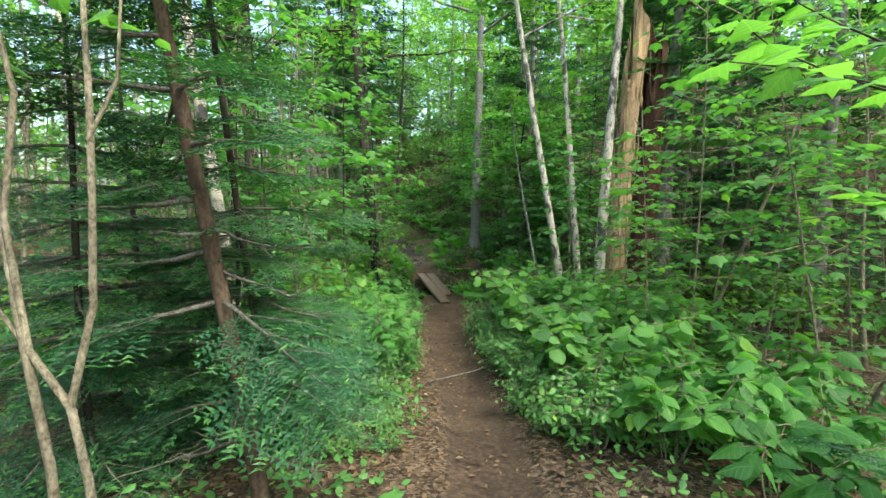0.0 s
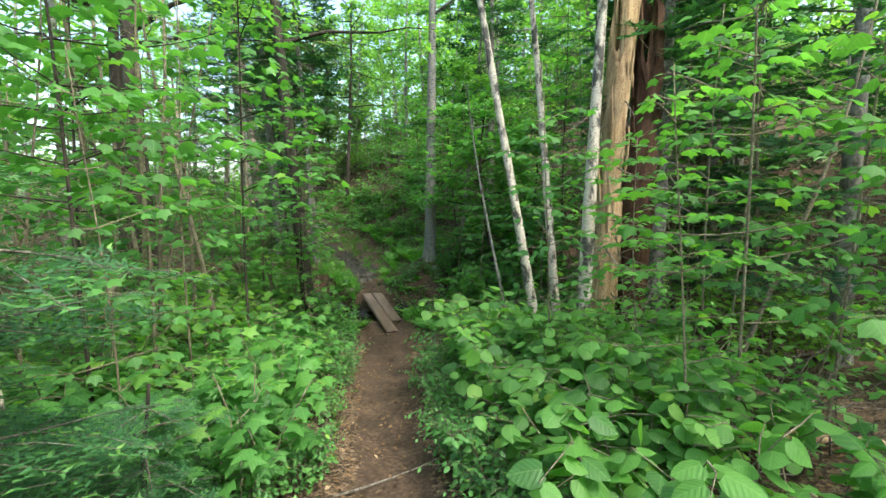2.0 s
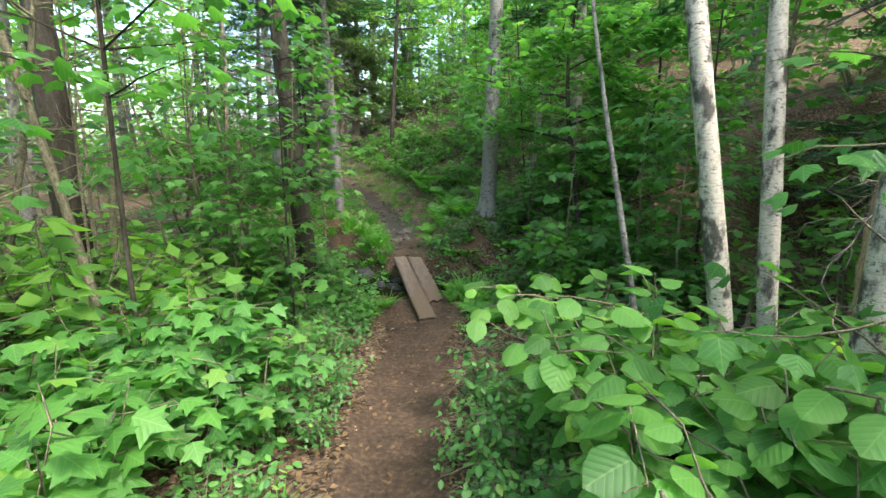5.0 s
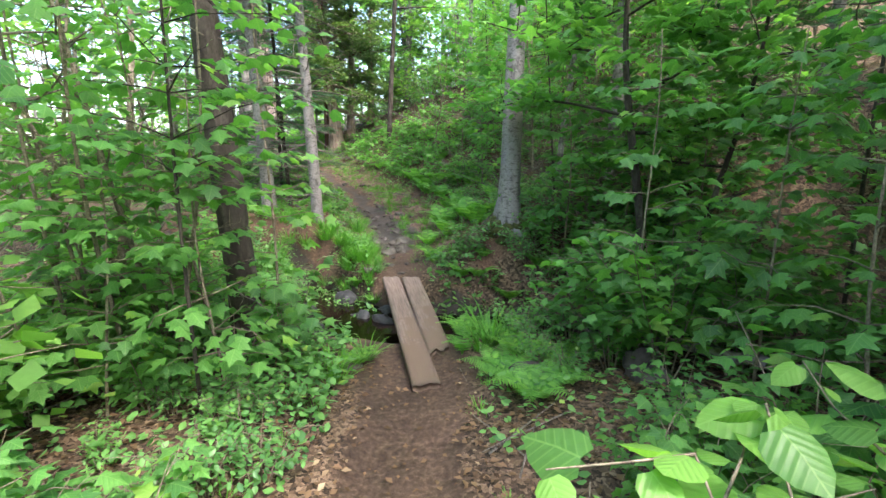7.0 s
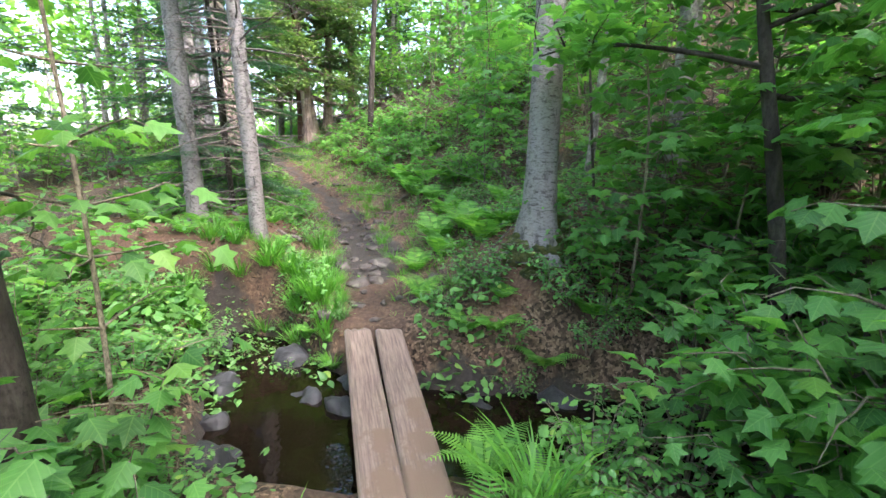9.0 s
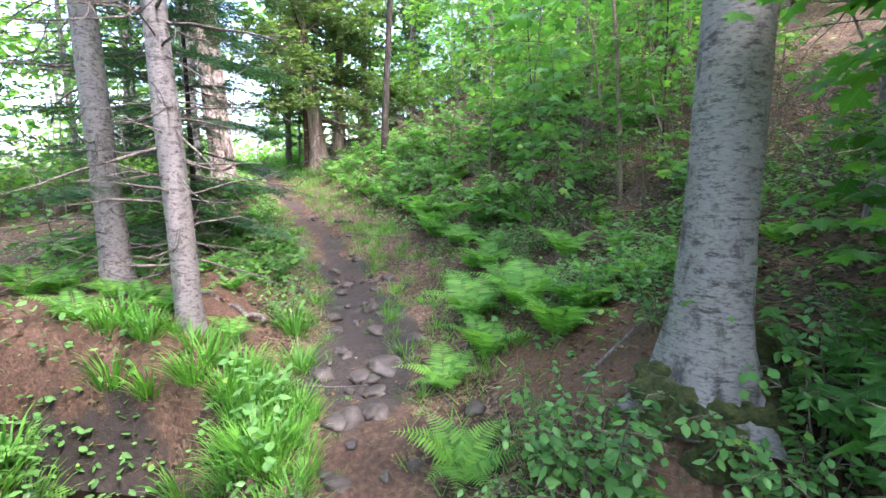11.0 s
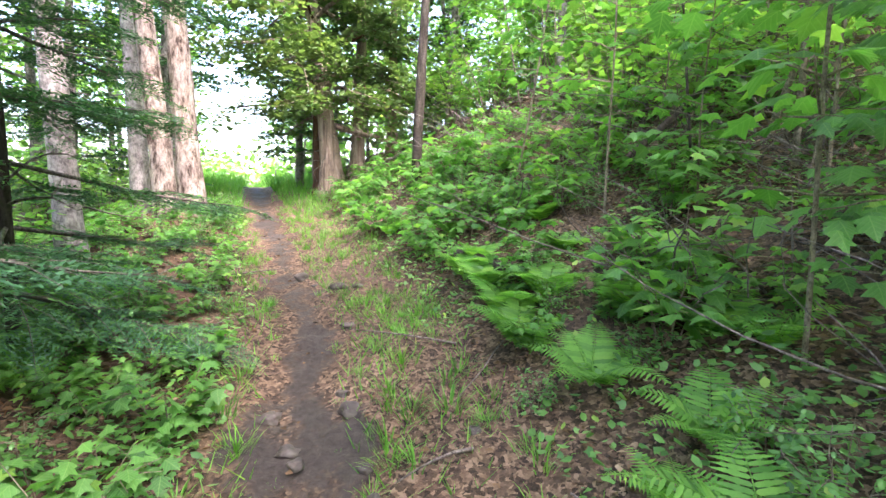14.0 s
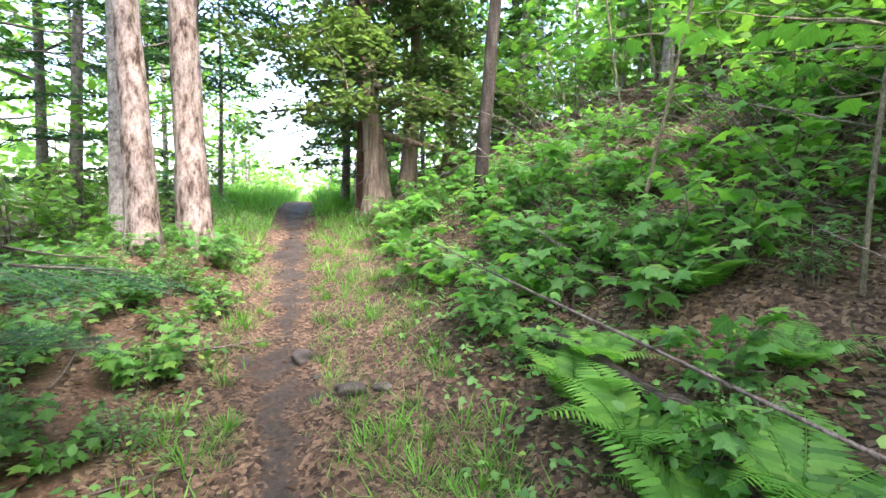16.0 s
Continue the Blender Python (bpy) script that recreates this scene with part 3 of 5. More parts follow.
# ---- stones ----
def rock_geo(seed, size):
    r = np.random.default_rng(seed)
    bm = bmesh.new()
    bmesh.ops.create_icosphere(bm, subdivisions=3, radius=1)
    off = r.uniform(0, 60, 3)
    for v in bm.verts:
        n1 = noise.noise(v.co * 1.1 + Vector(off))
        n2 = noise.cell(v.co * 1.3 + Vector(off)) * 0.12
        n3 = noise.noise(v.co * 4 + Vector(off)) * 0.06
        v.co *= 1 + 0.5 * n1 + n2 * 1.6 + n3 * 1.8
        v.co = Vector((v.co.x * size[0], v.co.y * size[1], max(v.co.z, -0.5) * size[2]))
    g = Geo()
    bm.verts.ensure_lookup_table()
    g.add([v.co[:] for v in bm.verts], [[v.index for v in f.verts] for f in bm.faces])
    bm.free()
    return g


def stone(x, y, size, seed, mat, label, sink=0.3, z=None):
    ob = part("stone", rock_geo(seed, size), mat, None, label, True)
    ob.matrix_basis = pose(x, y, (floor_z(x, y) if z is None else z) + size[2] * (0.5 - sink), 0, 0, seed * 47)
    return tagged(ob, category="stone")


for x, y, s, sd in ((-0.6, 12.25, (0.2, 0.15, 0.09), 1), (-0.95, 12.75, (0.12, 0.1, 0.07), 2), (-0.78, 13.1, (0.24, 0.17, 0.08), 3), (-1.2, 13.6, (0.16, 0.12, 0.07), 4),
                    (-0.75, 13.9, (0.13, 0.11, 0.09), 5), (-1.05, 14.3, (0.15, 0.1, 0.07), 6), (-1.5, 15.2, (0.1, 0.08, 0.06), 7), (-1.75, 16.05, (0.16, 0.11, 0.06), 8), (-1.95, 16.9, (0.13, 0.12, 0.07), 9),
                    (-2.4, 17.0, (0.1, 0.09, 0.05), 10), (-0.62, 11.55, (0.2, 0.13, 0.06), 11), (-0.45, 11.35, (0.12, 0.1, 0.05), 12), (-0.75, 14.9, (0.09, 0.1, 0.05), 13)):
    stone(x, y, (s[0] * 0.4, s[1] * 0.4, s[2] * 0.36), sd, ROCK, "half-buried muddy grey stone in the trail", 0.55)
for x, y, s, sd in ((-0.82, 10.78, (0.17, 0.13, 0.16), 21), (-0.52, 10.62, (0.17, 0.13, 0.13), 22), (-1.12, 11.3, (0.15, 0.12, 0.2), 23), (-1.08, 10.12, (0.13, 0.11, 0.12), 24), (-1.45, 10.85, (0.15, 0.13, 0.16), 25),
                    (-0.62, 11.0, (0.16, 0.12, 0.12), 26), (-1.0, 9.85, (0.1, 0.09, 0.08), 27), (0.55, 10.0, (0.14, 0.1, 0.12), 28), (0.85, 10.75, (0.16, 0.12, 0.14), 29), (0.3, 10.72, (0.13, 0.1, 0.1), 30), (-1.3, 10.4, (0.11, 0.09, 0.09), 34), (-1.75, 11.35, (0.14, 0.11, 0.12), 35)):
    stone(x, y, s, sd, ROCK_WET, "wet dark stone lying in the brook", 0.3, max(floor_z(x, y), -0.86))
for k in range(40):
    r_ = np.random.default_rng(400 + k)
    yy = 11.45 + 3.6 * k / 40 + r_.uniform(-0.1, 0.1)
    xx = float(np.interp(yy, TRAIL_Y, TRAIL_X)) + 0.08 + r_.normal(0, 0.22)
    q = r_.uniform(0.025, 0.06)
    stone(xx, yy, (q * 1.2, q, q * 0.75), 400 + k, ROCK, "muddy stone set in the wet trail", 0.42)
for x, y, q, sd in ((-0.6, 12.5, 0.1, 451), (-0.95, 12.35, 0.07, 452), (-0.92, 14.37, 0.07, 453), (-1.48, 14.39, 0.06, 454), (-2.62, 17.2, 0.07, 455), (-2.1, 16.8, 0.065, 456), (-0.7, 11.95, 0.08, 457)):
    stone(x, y, (q * 1.15, q, q * 0.7), sd, ROCK, "rounded grey-brown stone bedded in the trail", 0.5)
for x, y, s, sd in ((0.75, 9.0, (0.14, 0.1, 0.08), 31), (-0.55, 9.15, (0.12, 0.08, 0.05), 32), (1.5, 9.0, (0.16, 0.12, 0.12), 33)):
    stone(x, y, s, sd, ROCK, "brown earthy stone at the brook's edge")


# ---- trees ----
def trunk_line(height, lean, wob, n=14):
    t = np.linspace(0, 1, n)
    p = np.stack([lean[0] * height * t + wob * np.sin(t * 5 + rng.uniform(0, 6)) * t, lean[1] * height * t + wob * np.cos(t * 4 + rng.uniform(0, 6)) * t, height * t], -1)
    p[0] = (0, 0, -0.15)
    return p


def at_height(line, h):
    return np.array([np.interp(h, line[:, 2], line[:, k]) for k in range(3)])


def trunk_mesh(line, r0, r1, flare=1.5, sides=14, knots=0.08, cap=True):
    t = np.linspace(0, 1, len(line))
    fine = np.linspace(0, 1, (44 if r0 > 0.1 else 28) if sides > 8 else 14) ** 1.6
    pts = np.stack([np.interp(fine, t, line[:, k]) for k in range(3)], -1)
    r = r0 + (r1 - r0) * fine
    h = pts[:, 2] - pts[0, 2]
    fl = 1 + (flare - 1) * np.exp(-h / (r0 * 2.2))
    ang = np.linspace(0, 2 * np.pi, sides, endpoint=False)
    ph = rng.uniform(0, 6, 3)
    lobes = 1 + (0.5 * np.sin(ang * 5 + ph[0]) + 0.4 * np.sin(ang * 3 + ph[1]))[None] * ((fl - 1) * 0.45)[:, None]
    rr = (r * fl)[:, None] * lobes * (1 + rng.normal(0, knots * 0.35, (len(pts), sides)) + knots * np.sin(h * 3.1 + ph[2])[:, None] * 0.4)
    g = Geo()
    g.tube(pts, rr, sides, cap)
    return g


def dead_limbs(line, r0, h0, h1, count, length, droop=-0.15):
    g = Geo()
    for _ in range(count):
        h = rng.uniform(h0, h1)
        p = at_height(line, h)
        a = rng.uniform(0, 2 * np.pi)
        ln = length * rng.uniform(0.4, 1.1)
        e = p + np.array([math.cos(a) * ln, math.sin(a) * ln, ln * rng.normal(droop, 0.22)])
        c = curve(p, e, 0.16, 6)
        g.tube(c, np.linspace(0.011, 0.0025, 6) * rng.uniform(0.6, 1.3), 3, False)
        for _ in range(rng.integers(2, 6)):
            q = c[rng.integers(2, 6)]
            w = unit(e - p + rng.normal(0, 0.5, 3) * ln) * ln * rng.uniform(0.15, 0.4)
            g.tube(curve(q, q + w, 0.2, 4), np.linspace(0.004, 0.0012, 4), 3, False)
    return g


def limbs_and_crown(line, h0, h1, count, reach, per, size, shape, r_limb=0.03, up=0.25, clump=0.45):
    wood, leaves = Geo(), Geo()
    for k in range(count):
        h = h0 + (h1 - h0) * (k + rng.uniform(0, 1)) / count
        f = (h - h0) / (h1 - h0)
        ln = reach * (1.05 - 0.65 * f) * rng.uniform(0.6, 1.15)
        a = k * 2.4 + rng.uniform(-0.5, 0.5)
        p = at_height(line, h)
        e = p + np.array([math.cos(a) * ln, math.sin(a) * ln, ln * rng.normal(up, 0.15)])
        c = curve(p, e, 0.12, 7)
        wood.tube(c, np.linspace(r_limb * (1.1 - 0.6 * f), 0.004, 7), 4, False)
        cents = [c[3], c[4], c[5], c[6]]
        for _ in range(4):
            q = c[rng.integers(2, 7)]
            w = q + np.array([rng.normal(0, 0.3), rng.normal(0, 0.3), rng.normal(0.05, 0.15)]) * ln
            wood.tube(curve(q, w, 0.15, 3), np.linspace(0.008, 0.002, 3), 3, False)
            cents += [w, (q + w) / 2]
        cloud(leaves, cents, (clump * reach * 0.42, clump * reach * 0.42, clump * reach * 0.2), per, size, shape)
    return wood, leaves


def broad_tree(name, x, y, height, r0, lean, bark, label, crown_from, reach, limbs, per, size, leaf=CROWN, shape=LEAF_FAR, group="", z=None, wob=0.1, dead=0, flare=1.4, category="tree", up=0.25, clump=0.45):
    ob = root(name, x, y, z, label, category, group)
    line = trunk_line(height, lean, wob)
    part("trunk", trunk_mesh(line, r0, r0 * 0.25, flare), bark, ob, "", True)
    wood, leaves = limbs_and_crown(line, crown_from, height * 0.98, limbs, reach, per, size, shape, r0 * 0.35, up, clump)
    part("branchwork", wood, bark, ob)
    part("crown", leaves, leaf, ob, "loose crown of small green leaves")
    if dead:
        part("deadwood", dead_limbs(line, r0, 0.5, crown_from + 0.5, dead, 0.9), TWIG, ob, "bare grey lower twigs")
    return ob


def needle_spray(length=0.42, twigs=9, needles=15, size=0.02):
    """One flat fir spray along y: a wooden axis, side twigs and their needles."""
    w, g, tips = Geo(), Geo(), Geo()
    w.tube([(0, 0, 0), (0, length * 0.5, 0.01), (0, length, -0.02)], [0.003, 0.002, 0.001], 3, False)
    runs = [((0, 0, 0), (0, length, -0.02), needles * 2)]
    for k in range(twigs):
        y = length * (0.12 + 0.8 * k / twigs)
        ln = length * (0.5 - 0.36 * k / twigs) * rng.uniform(0.8, 1.15)
        for s in (-1, 1):
            runs.append(((0, y, 0), (s * ln * 0.8, y + ln * 0.62, rng.normal(-0.01, 0.012)), max(3, int(needles * ln / (length * 0.5)))))
    pos, way, isz, tip = [], [], [], []
    for p, q, n in runs:
        p, q = np.array(p), np.array(q)
        u = unit(q - p)
        for k in range(n):
            for s in (-1, 1):
                c = p + (q - p) * (k + 0.5) / n
                side = np.array([u[1], -u[0], 0]) * s
                pos.append(c)
                way.append(side * 0.9 + u * 0.55 + np.array([0, 0, rng.normal(0.12, 0.22)]))
                isz.append(size * rng.uniform(0.8, 1.2))
                tip.append(k > n * 0.72)
    pos, way, isz, tip = np.array(pos), np.array(way), np.array(isz), np.array(tip)
    blade = (np.array([(-0.2, 0, 0), (0.2, 0, 0), (0.0, 1, 0)]), np.array([(0, 1, 2)]))
    m = axes(way, ups(len(way), 0.3), isz)
    g.pieces(blade, pos[~tip], m[~tip])
    tips.pieces(blade, pos[tip], m[tip])
    return w, g, tips


def flat_copy(geo):
    return np.vstack(geo.v), np.vstack(geo.f)


SPRAYS = [[flat_copy(g) for g in needle_spray(0.42, 7, 10, 0.03)] for _ in range(3)]
SPRAY_FAR = [flat_copy(g) for g in needle_spray(0.55, 4, 3, 0.11)]


def fir(name, x, y, height, r0, label, reach, whorls, bare=0.3, lean=(0, 0), bark=BARK_DARK, fine=True, group="", dead=12, new_tips=True, droop=-0.12, turn=0.0, z=None, sector=None, scale=1.0):
    """A fir or spruce: whorls of branches that carry flat needle sprays, and bare twigs below."""
    ob = root(name, x, y, z, label, "fir tree", group, turn)
    line = trunk_line(height, lean, 0.03)
    part("trunk", trunk_mesh(line, r0, 0.008, 1.35, 10), bark, ob, "", True)
    wood, green, young = Geo(), Geo(), Geo()
    for k in range(whorls):
        h = bare + (height * 0.97 - bare) * k / whorls
        f = (h - bare) / (height - bare)
        for j in range(4 if fine else 5):
            a = k * 1.1 + j * 2 * np.pi / (4 if fine else 5) + rng.uniform(-0.4, 0.4)
            if sector and h < 2.6 and not any(lo < math.degrees(a) % 360 < hi for lo, hi in sector):
                continue
            ln = reach * (1 - f) ** 0.8 * rng.uniform(0.6, 1.1) + 0.12
            p = at_height(line, h)
            e = p + np.array([math.cos(a) * ln, math.sin(a) * ln, ln * rng.normal(droop, 0.1)])
            c = curve(p, e, 0.06, 6)
            wood.tube(c, np.linspace(min(0.014, r0 * 0.4), 0.002, 6), 4, False)
            n = max(2, int(ln / (0.15 if fine else 0.5)))
            t = np.linspace(0.25, 1.0, n)
            pos = np.stack([np.interp(t, np.linspace(0, 1, 6), c[:, i]) for i in range(3)], -1)
            u = unit(e - p)
            side = np.array([u[1], -u[0], 0])
            for i in range(n):
                for s in ((-1, 1) if i < n - 1 else (0,)):
                    way = u * (0.75 if s else 1.0) + side * s * rng.uniform(0.5, 0.9) + np.array([0, 0, rng.normal(-0.05, 0.1)])
                    sz = (0.55 + 0.5 * (1 - t[i])) * rng.uniform(0.75, 1.15) * min(1.0, ln * 1.6 + 0.25) * scale * (1.0 if fine else 1.35)
                    m = axes(way[None], ups(1, 0.15), np.array([sz]))
                    sp = SPRAYS[rng.integers(0, 3)] if fine else SPRAY_FAR
                    if fine:
                        wood.pieces(sp[0], pos[i:i + 1], m)
                    green.pieces(sp[1], pos[i:i + 1], m)
                    (young if new_tips else green).pieces(sp[2], pos[i:i + 1], m)
    part("branchwork", wood, TWIG, ob)
    part("needle_foliage", green, NEEDLE, ob, "dark green flat needle sprays")
    if new_tips:
        part("new_growth", young, NEEDLE_NEW, ob, "pale green new growth at the tips")
    if dead:
        part("deadwood", dead_limbs(line, r0, 0.2, max(bare + 0.4, height * 0.3), dead, reach * 0.48), TWIG, ob, "bare grey lower twigs")
    return ob


# ---- shrubs, ferns, grass ----
def shrub(name, x, y, height, spread, stems, leaves, size, label, shape=LEAF_OVAL, mat=HAZEL, category="shrub", group="", lo=0.35, z=None, flat=0.3):
    """Stems that arch out of one root, with pairs of leaves along their upper part and on side twigs."""
    ob = root(name, x, y, z, label, category, group)
    wood, green = Geo(), Geo()
    for k in range(stems):
        a = k * 2.4 + rng.uniform(-0.5, 0.5)
        out = spread * rng.uniform(0.35, 1.0)
        h = height * rng.uniform(0.65, 1.0)
        p0 = np.array([math.cos(a), math.sin(a), 0]) * 0.04
        p0[2] = -0.05
        top = np.array([math.cos(a) * out, math.sin(a) * out, h])
        t = np.linspace(0, 1, 7)[:, None]
        c = p0 + (top - p0) * np.concatenate([t ** 1.35, t ** 1.35, t ** 0.8], 1) + rng.normal(0, 0.012, (7, 3)) * t
        wood.tube(c[::2], np.linspace(0.008, 0.0022, 4) * (0.6 + 0.5 * height), 3, False)
        runs = [(c[int(7 * lo):], leaves)]
        for _ in range(2 + int(leaves / 6)):
            q = c[rng.integers(max(1, int(7 * lo)), 7)]
            b = a + rng.normal(0, 1.2)
            w = q + np.array([math.cos(b), math.sin(b), rng.normal(0.12, 0.2)]) * spread * rng.uniform(0.3, 0.6)
            s = curve(q, w, 0.12, 3)
            wood.tube(s, np.linspace(0.004, 0.0015, 3), 3, False)
            runs.append((s, max(3, leaves // 3)))
        for line, n in runs:
            tt = np.linspace(0.1, 1.0, n)
            k0 = np.linspace(0, 1, len(line))
            pos = np.stack([np.interp(tt, k0, line[:, i]) for i in range(3)], -1)
            u = unit(line[-1] - line[0])
            sgn = np.where(np.arange(n) % 2 == 0, 1.0, -1.0)
            side = unit(np.array([u[1], -u[0], 0.0]))
            way = side[None] * sgn[:, None] + u[None] * rng.uniform(0.1, 0.8, n)[:, None] + rng.normal(0, 0.25, (n, 3)) + np.array([0, 0, -0.5])
            sz = size * rng.uniform(0.65, 1.2, n)
            pet = pos + unit(way) * (sz * 0.25)[:, None]
            green.pieces(shape, pet, axes(way, ups(n, flat), sz))
    part("shoot_growth", wood, STEM, ob)
    part("foliage", green, mat, ob)
    return ob


def layered_sapling(name, x, y, height, label, tiers, reach, size, h0=0.9, shape=LEAF_LOBED, mat=MAPLE, r0=0.012, lean=(0, 0), group="", per=9, bark=STEM, z=None, category="sapling"):
    """A young maple: a thin stem with level sprays of paired leaves in tiers."""
    ob = root(name, x, y, z, label, category, group)
    line = trunk_line(height, lean, 0.06)
    part("stem", trunk_mesh(line, r0, 0.004, 1.2, 7, 0.04), bark, ob, "", True)
    wood, green = Geo(), Geo()
    for k in range(tiers):
        h = h0 + (height * 0.98 - h0) * (k + rng.uniform(0, 0.6)) / tiers
        for j in range(rng.integers(2, 4)):
            a = k * 1.57 + j * 2.2 + rng.uniform(-0.5, 0.5)
            ln = reach * rng.uniform(0.5, 1.1) * (1.1 - 0.5 * k / tiers)
            p = at_height(line, h)
            e = p + np.array([math.cos(a) * ln, math.sin(a) * ln, ln * rng.uniform(0.05, 0.3)])
            c = curve(p, e, 0.1, 6)
            c[-1, 2] -= 0.04
            wood.tube(c, np.linspace(0.007, 0.002, 6), 3, False)
            n = int(per * (0.6 + 0.5 * ln / reach))
            tt = np.linspace(0.3, 1.0, n)
            pos = np.stack([np.interp(tt, np.linspace(0, 1, 6), c[:, i]) for i in range(3)], -1)
            u = unit(e - p)
            sgn = np.where(np.arange(n) % 2 == 0, 1.0, -1.0)
            side = np.array([u[1], -u[0], 0])
            off = side[None] * (sgn * rng.uniform(0.03, 0.2, n))[:, None]
            way = side[None] * (sgn * 0.8)[:, None] + u[None] * rng.uniform(0.2, 1, n)[:, None] + np.array([0, 0, -0.55]) + rng.normal(0, 0.2, (n, 3))
            green.pieces(shape, pos + off, axes(way, ups(n, 0.22), size * rng.uniform(0.65, 1.2, n)))
    part("branchwork", wood, bark, ob)
    part("foliage", green, mat, ob)
    return ob


def fern(name, x, y, length, fronds, label, z=None, pairs=20, upright=0.9, group="ferns along the trail", plain=False):
    ob = root(name, x, y, z, label, "fern", group)
    for k in range(fronds):
        wood, green = Geo(), Geo()
        a = k * 2 * np.pi / fronds + rng.uniform(-0.3, 0.3)
        ln = length * rng.uniform(0.75, 1.1)
        t = np.linspace(0, 1, 9)
        up = upright * rng.uniform(0.8, 1.15)
        out = np.stack([np.cos(a) * ln * (0.3 * t + 0.42 * t ** 2), np.sin(a) * ln * (0.3 * t + 0.42 * t ** 2), ln * up * (1.05 * t - 0.55 * t ** 2.6)], -1)
        out += np.array([-math.sin(a), math.cos(a), 0]) * (rng.normal(0, 0.06) * ln) * (t ** 2)[:, None]
        green.tube(out, np.linspace(0.004, 0.001, 9), 3, False)
        s = np.linspace(0.14, 0.99, pairs)
        pos = np.stack([np.interp(s, t, out[:, i]) for i in range(3)], -1)
        tan = unit(np.gradient(pos, axis=0))
        side = unit(np.cross(tan, np.array([0, 0, 1.0])))
        w = ln * 0.24 * np.sin(np.pi * np.clip(s, 0, 1) ** 0.75) ** 0.8 * (1 - s) ** 0.25 + 0.012
        blade = (np.array([(0, 0, 0), (0.1, 0.08, 0), (0.11, 0.3, 0), (0.135, 0.34, 0), (0.085, 0.55, 0), (0.1, 0.6, 0), (0, 1, -0.05), (-0.1, 0.6, 0), (-0.085, 0.55, 0), (-0.135, 0.34, 0), (-0.11, 0.3, 0), (-0.1, 0.08, 0)]) * np.array([0.72, 1, 1]), np.array([(0, 1, 11), (1, 2, 10), (1, 10, 11), (2, 3, 4), (2, 4, 8), (2, 8, 10), (8, 9, 10), (4, 5, 6), (4, 6, 8), (6, 7, 8)]))
        if plain:
            blade = (np.array([(0, 0, 0), (0.09, 0.3, 0), (0, 1, -0.05), (-0.09, 0.3, 0)]), np.array([(0, 1, 2), (0, 2, 3)]))
        for sg in (-1, 1):
            way = side * sg + tan * 0.35 + np.array([0, 0, -0.12])
            green.pieces(blade, pos, axes(way, np.cross(side, tan) + rng.normal(0, 0.08, (pairs, 3)), w * rng.uniform(0.9, 1.1, pairs)))
        part("frond", green, FERN, ob)
    return ob


def grass_tuft(name, x, y, height, blades, label, spread=0.1, mat=GRASS, group="grass tufts", z=None):
    ob = root(name, x, y, z, label, "grass", group)
    g = Geo()
    blade = (np.array([(-0.022, 0, 0), (0.022, 0, 0), (0.02, 0.45, -0.02), (-0.02, 0.45, -0.02), (0.012, 0.78, -0.12), (-0.012, 0.78, -0.12), (0, 1, -0.3)]), np.array([(0, 1, 2), (0, 2, 3), (3, 2, 4), (3, 4, 5), (5, 4, 6)]))
    a = rng.uniform(0, 2 * np.pi, blades)
    tilt = rng.uniform(0.05, 1.0, blades)
    way = np.stack([np.cos(a) * tilt, np.sin(a) * tilt, np.ones(blades)], -1)
    pos = np.stack([np.cos(a), np.sin(a), np.zeros(blades)], -1) * (rng.uniform(0, spread, blades))[:, None]
    pos[:, 2] = -0.02
    g.pieces(blade, pos, axes(way, -np.stack([np.cos(a), np.sin(a), np.full(blades, -0.1)], -1), height * rng.uniform(0.5, 1.15, blades)))
    part("blade_growth", g, mat, ob)
    return ob


def repeat(proto, places, size=(0.8, 1.2), tilt=4):
    """Copies of a thing, each turned and sized a little differently, standing on the ground."""
    reach = 0.0
    for o in proto.children:
        if not o.name.startswith(("trunk", "stem.", "crown")):
            v = np.empty(len(o.data.vertices) * 3)
            o.data.vertices.foreach_get("co", v)
            v = v.reshape(-1, 3)
            v = v[v[:, 2] < 2.2]
            if len(v):
                reach = max(reach, float(np.hypot(v[:, 0], v[:, 1]).max()))
    for x, y in places:
        s = rng.uniform(*size)
        d = abs(float(lateral(np.array([x]), np.array([y]))[0][0]))
        s = min(s, max((d - 0.1) / max(reach, 0.05), 0.3))
        copy_thing(proto, pose(x, y, floor_z(x, y) - 0.01, rng.normal(0, tilt), rng.normal(0, tilt), rng.uniform(0, 360)) @ Matrix.Diagonal((s, s, s * rng.uniform(0.9, 1.1), 1)))


def scatter(n, x0, x1, y0, y1, keep, gap=0.0, tries=60):
    out = []
    for _ in range(n * tries):
        if len(out) >= n:
            break
        x, y = rng.uniform(x0, x1), rng.uniform(y0, y1)
        d = float(lateral(np.array([x]), np.array([y]))[0][0])
        if float(stream(x, y)) < 0.12 or not keep(x, y, d):
            continue
        if gap and any((x - p) ** 2 + (y - q) ** 2 < gap * gap for p, q in out):
            continue
        out.append((x, y))
    return out


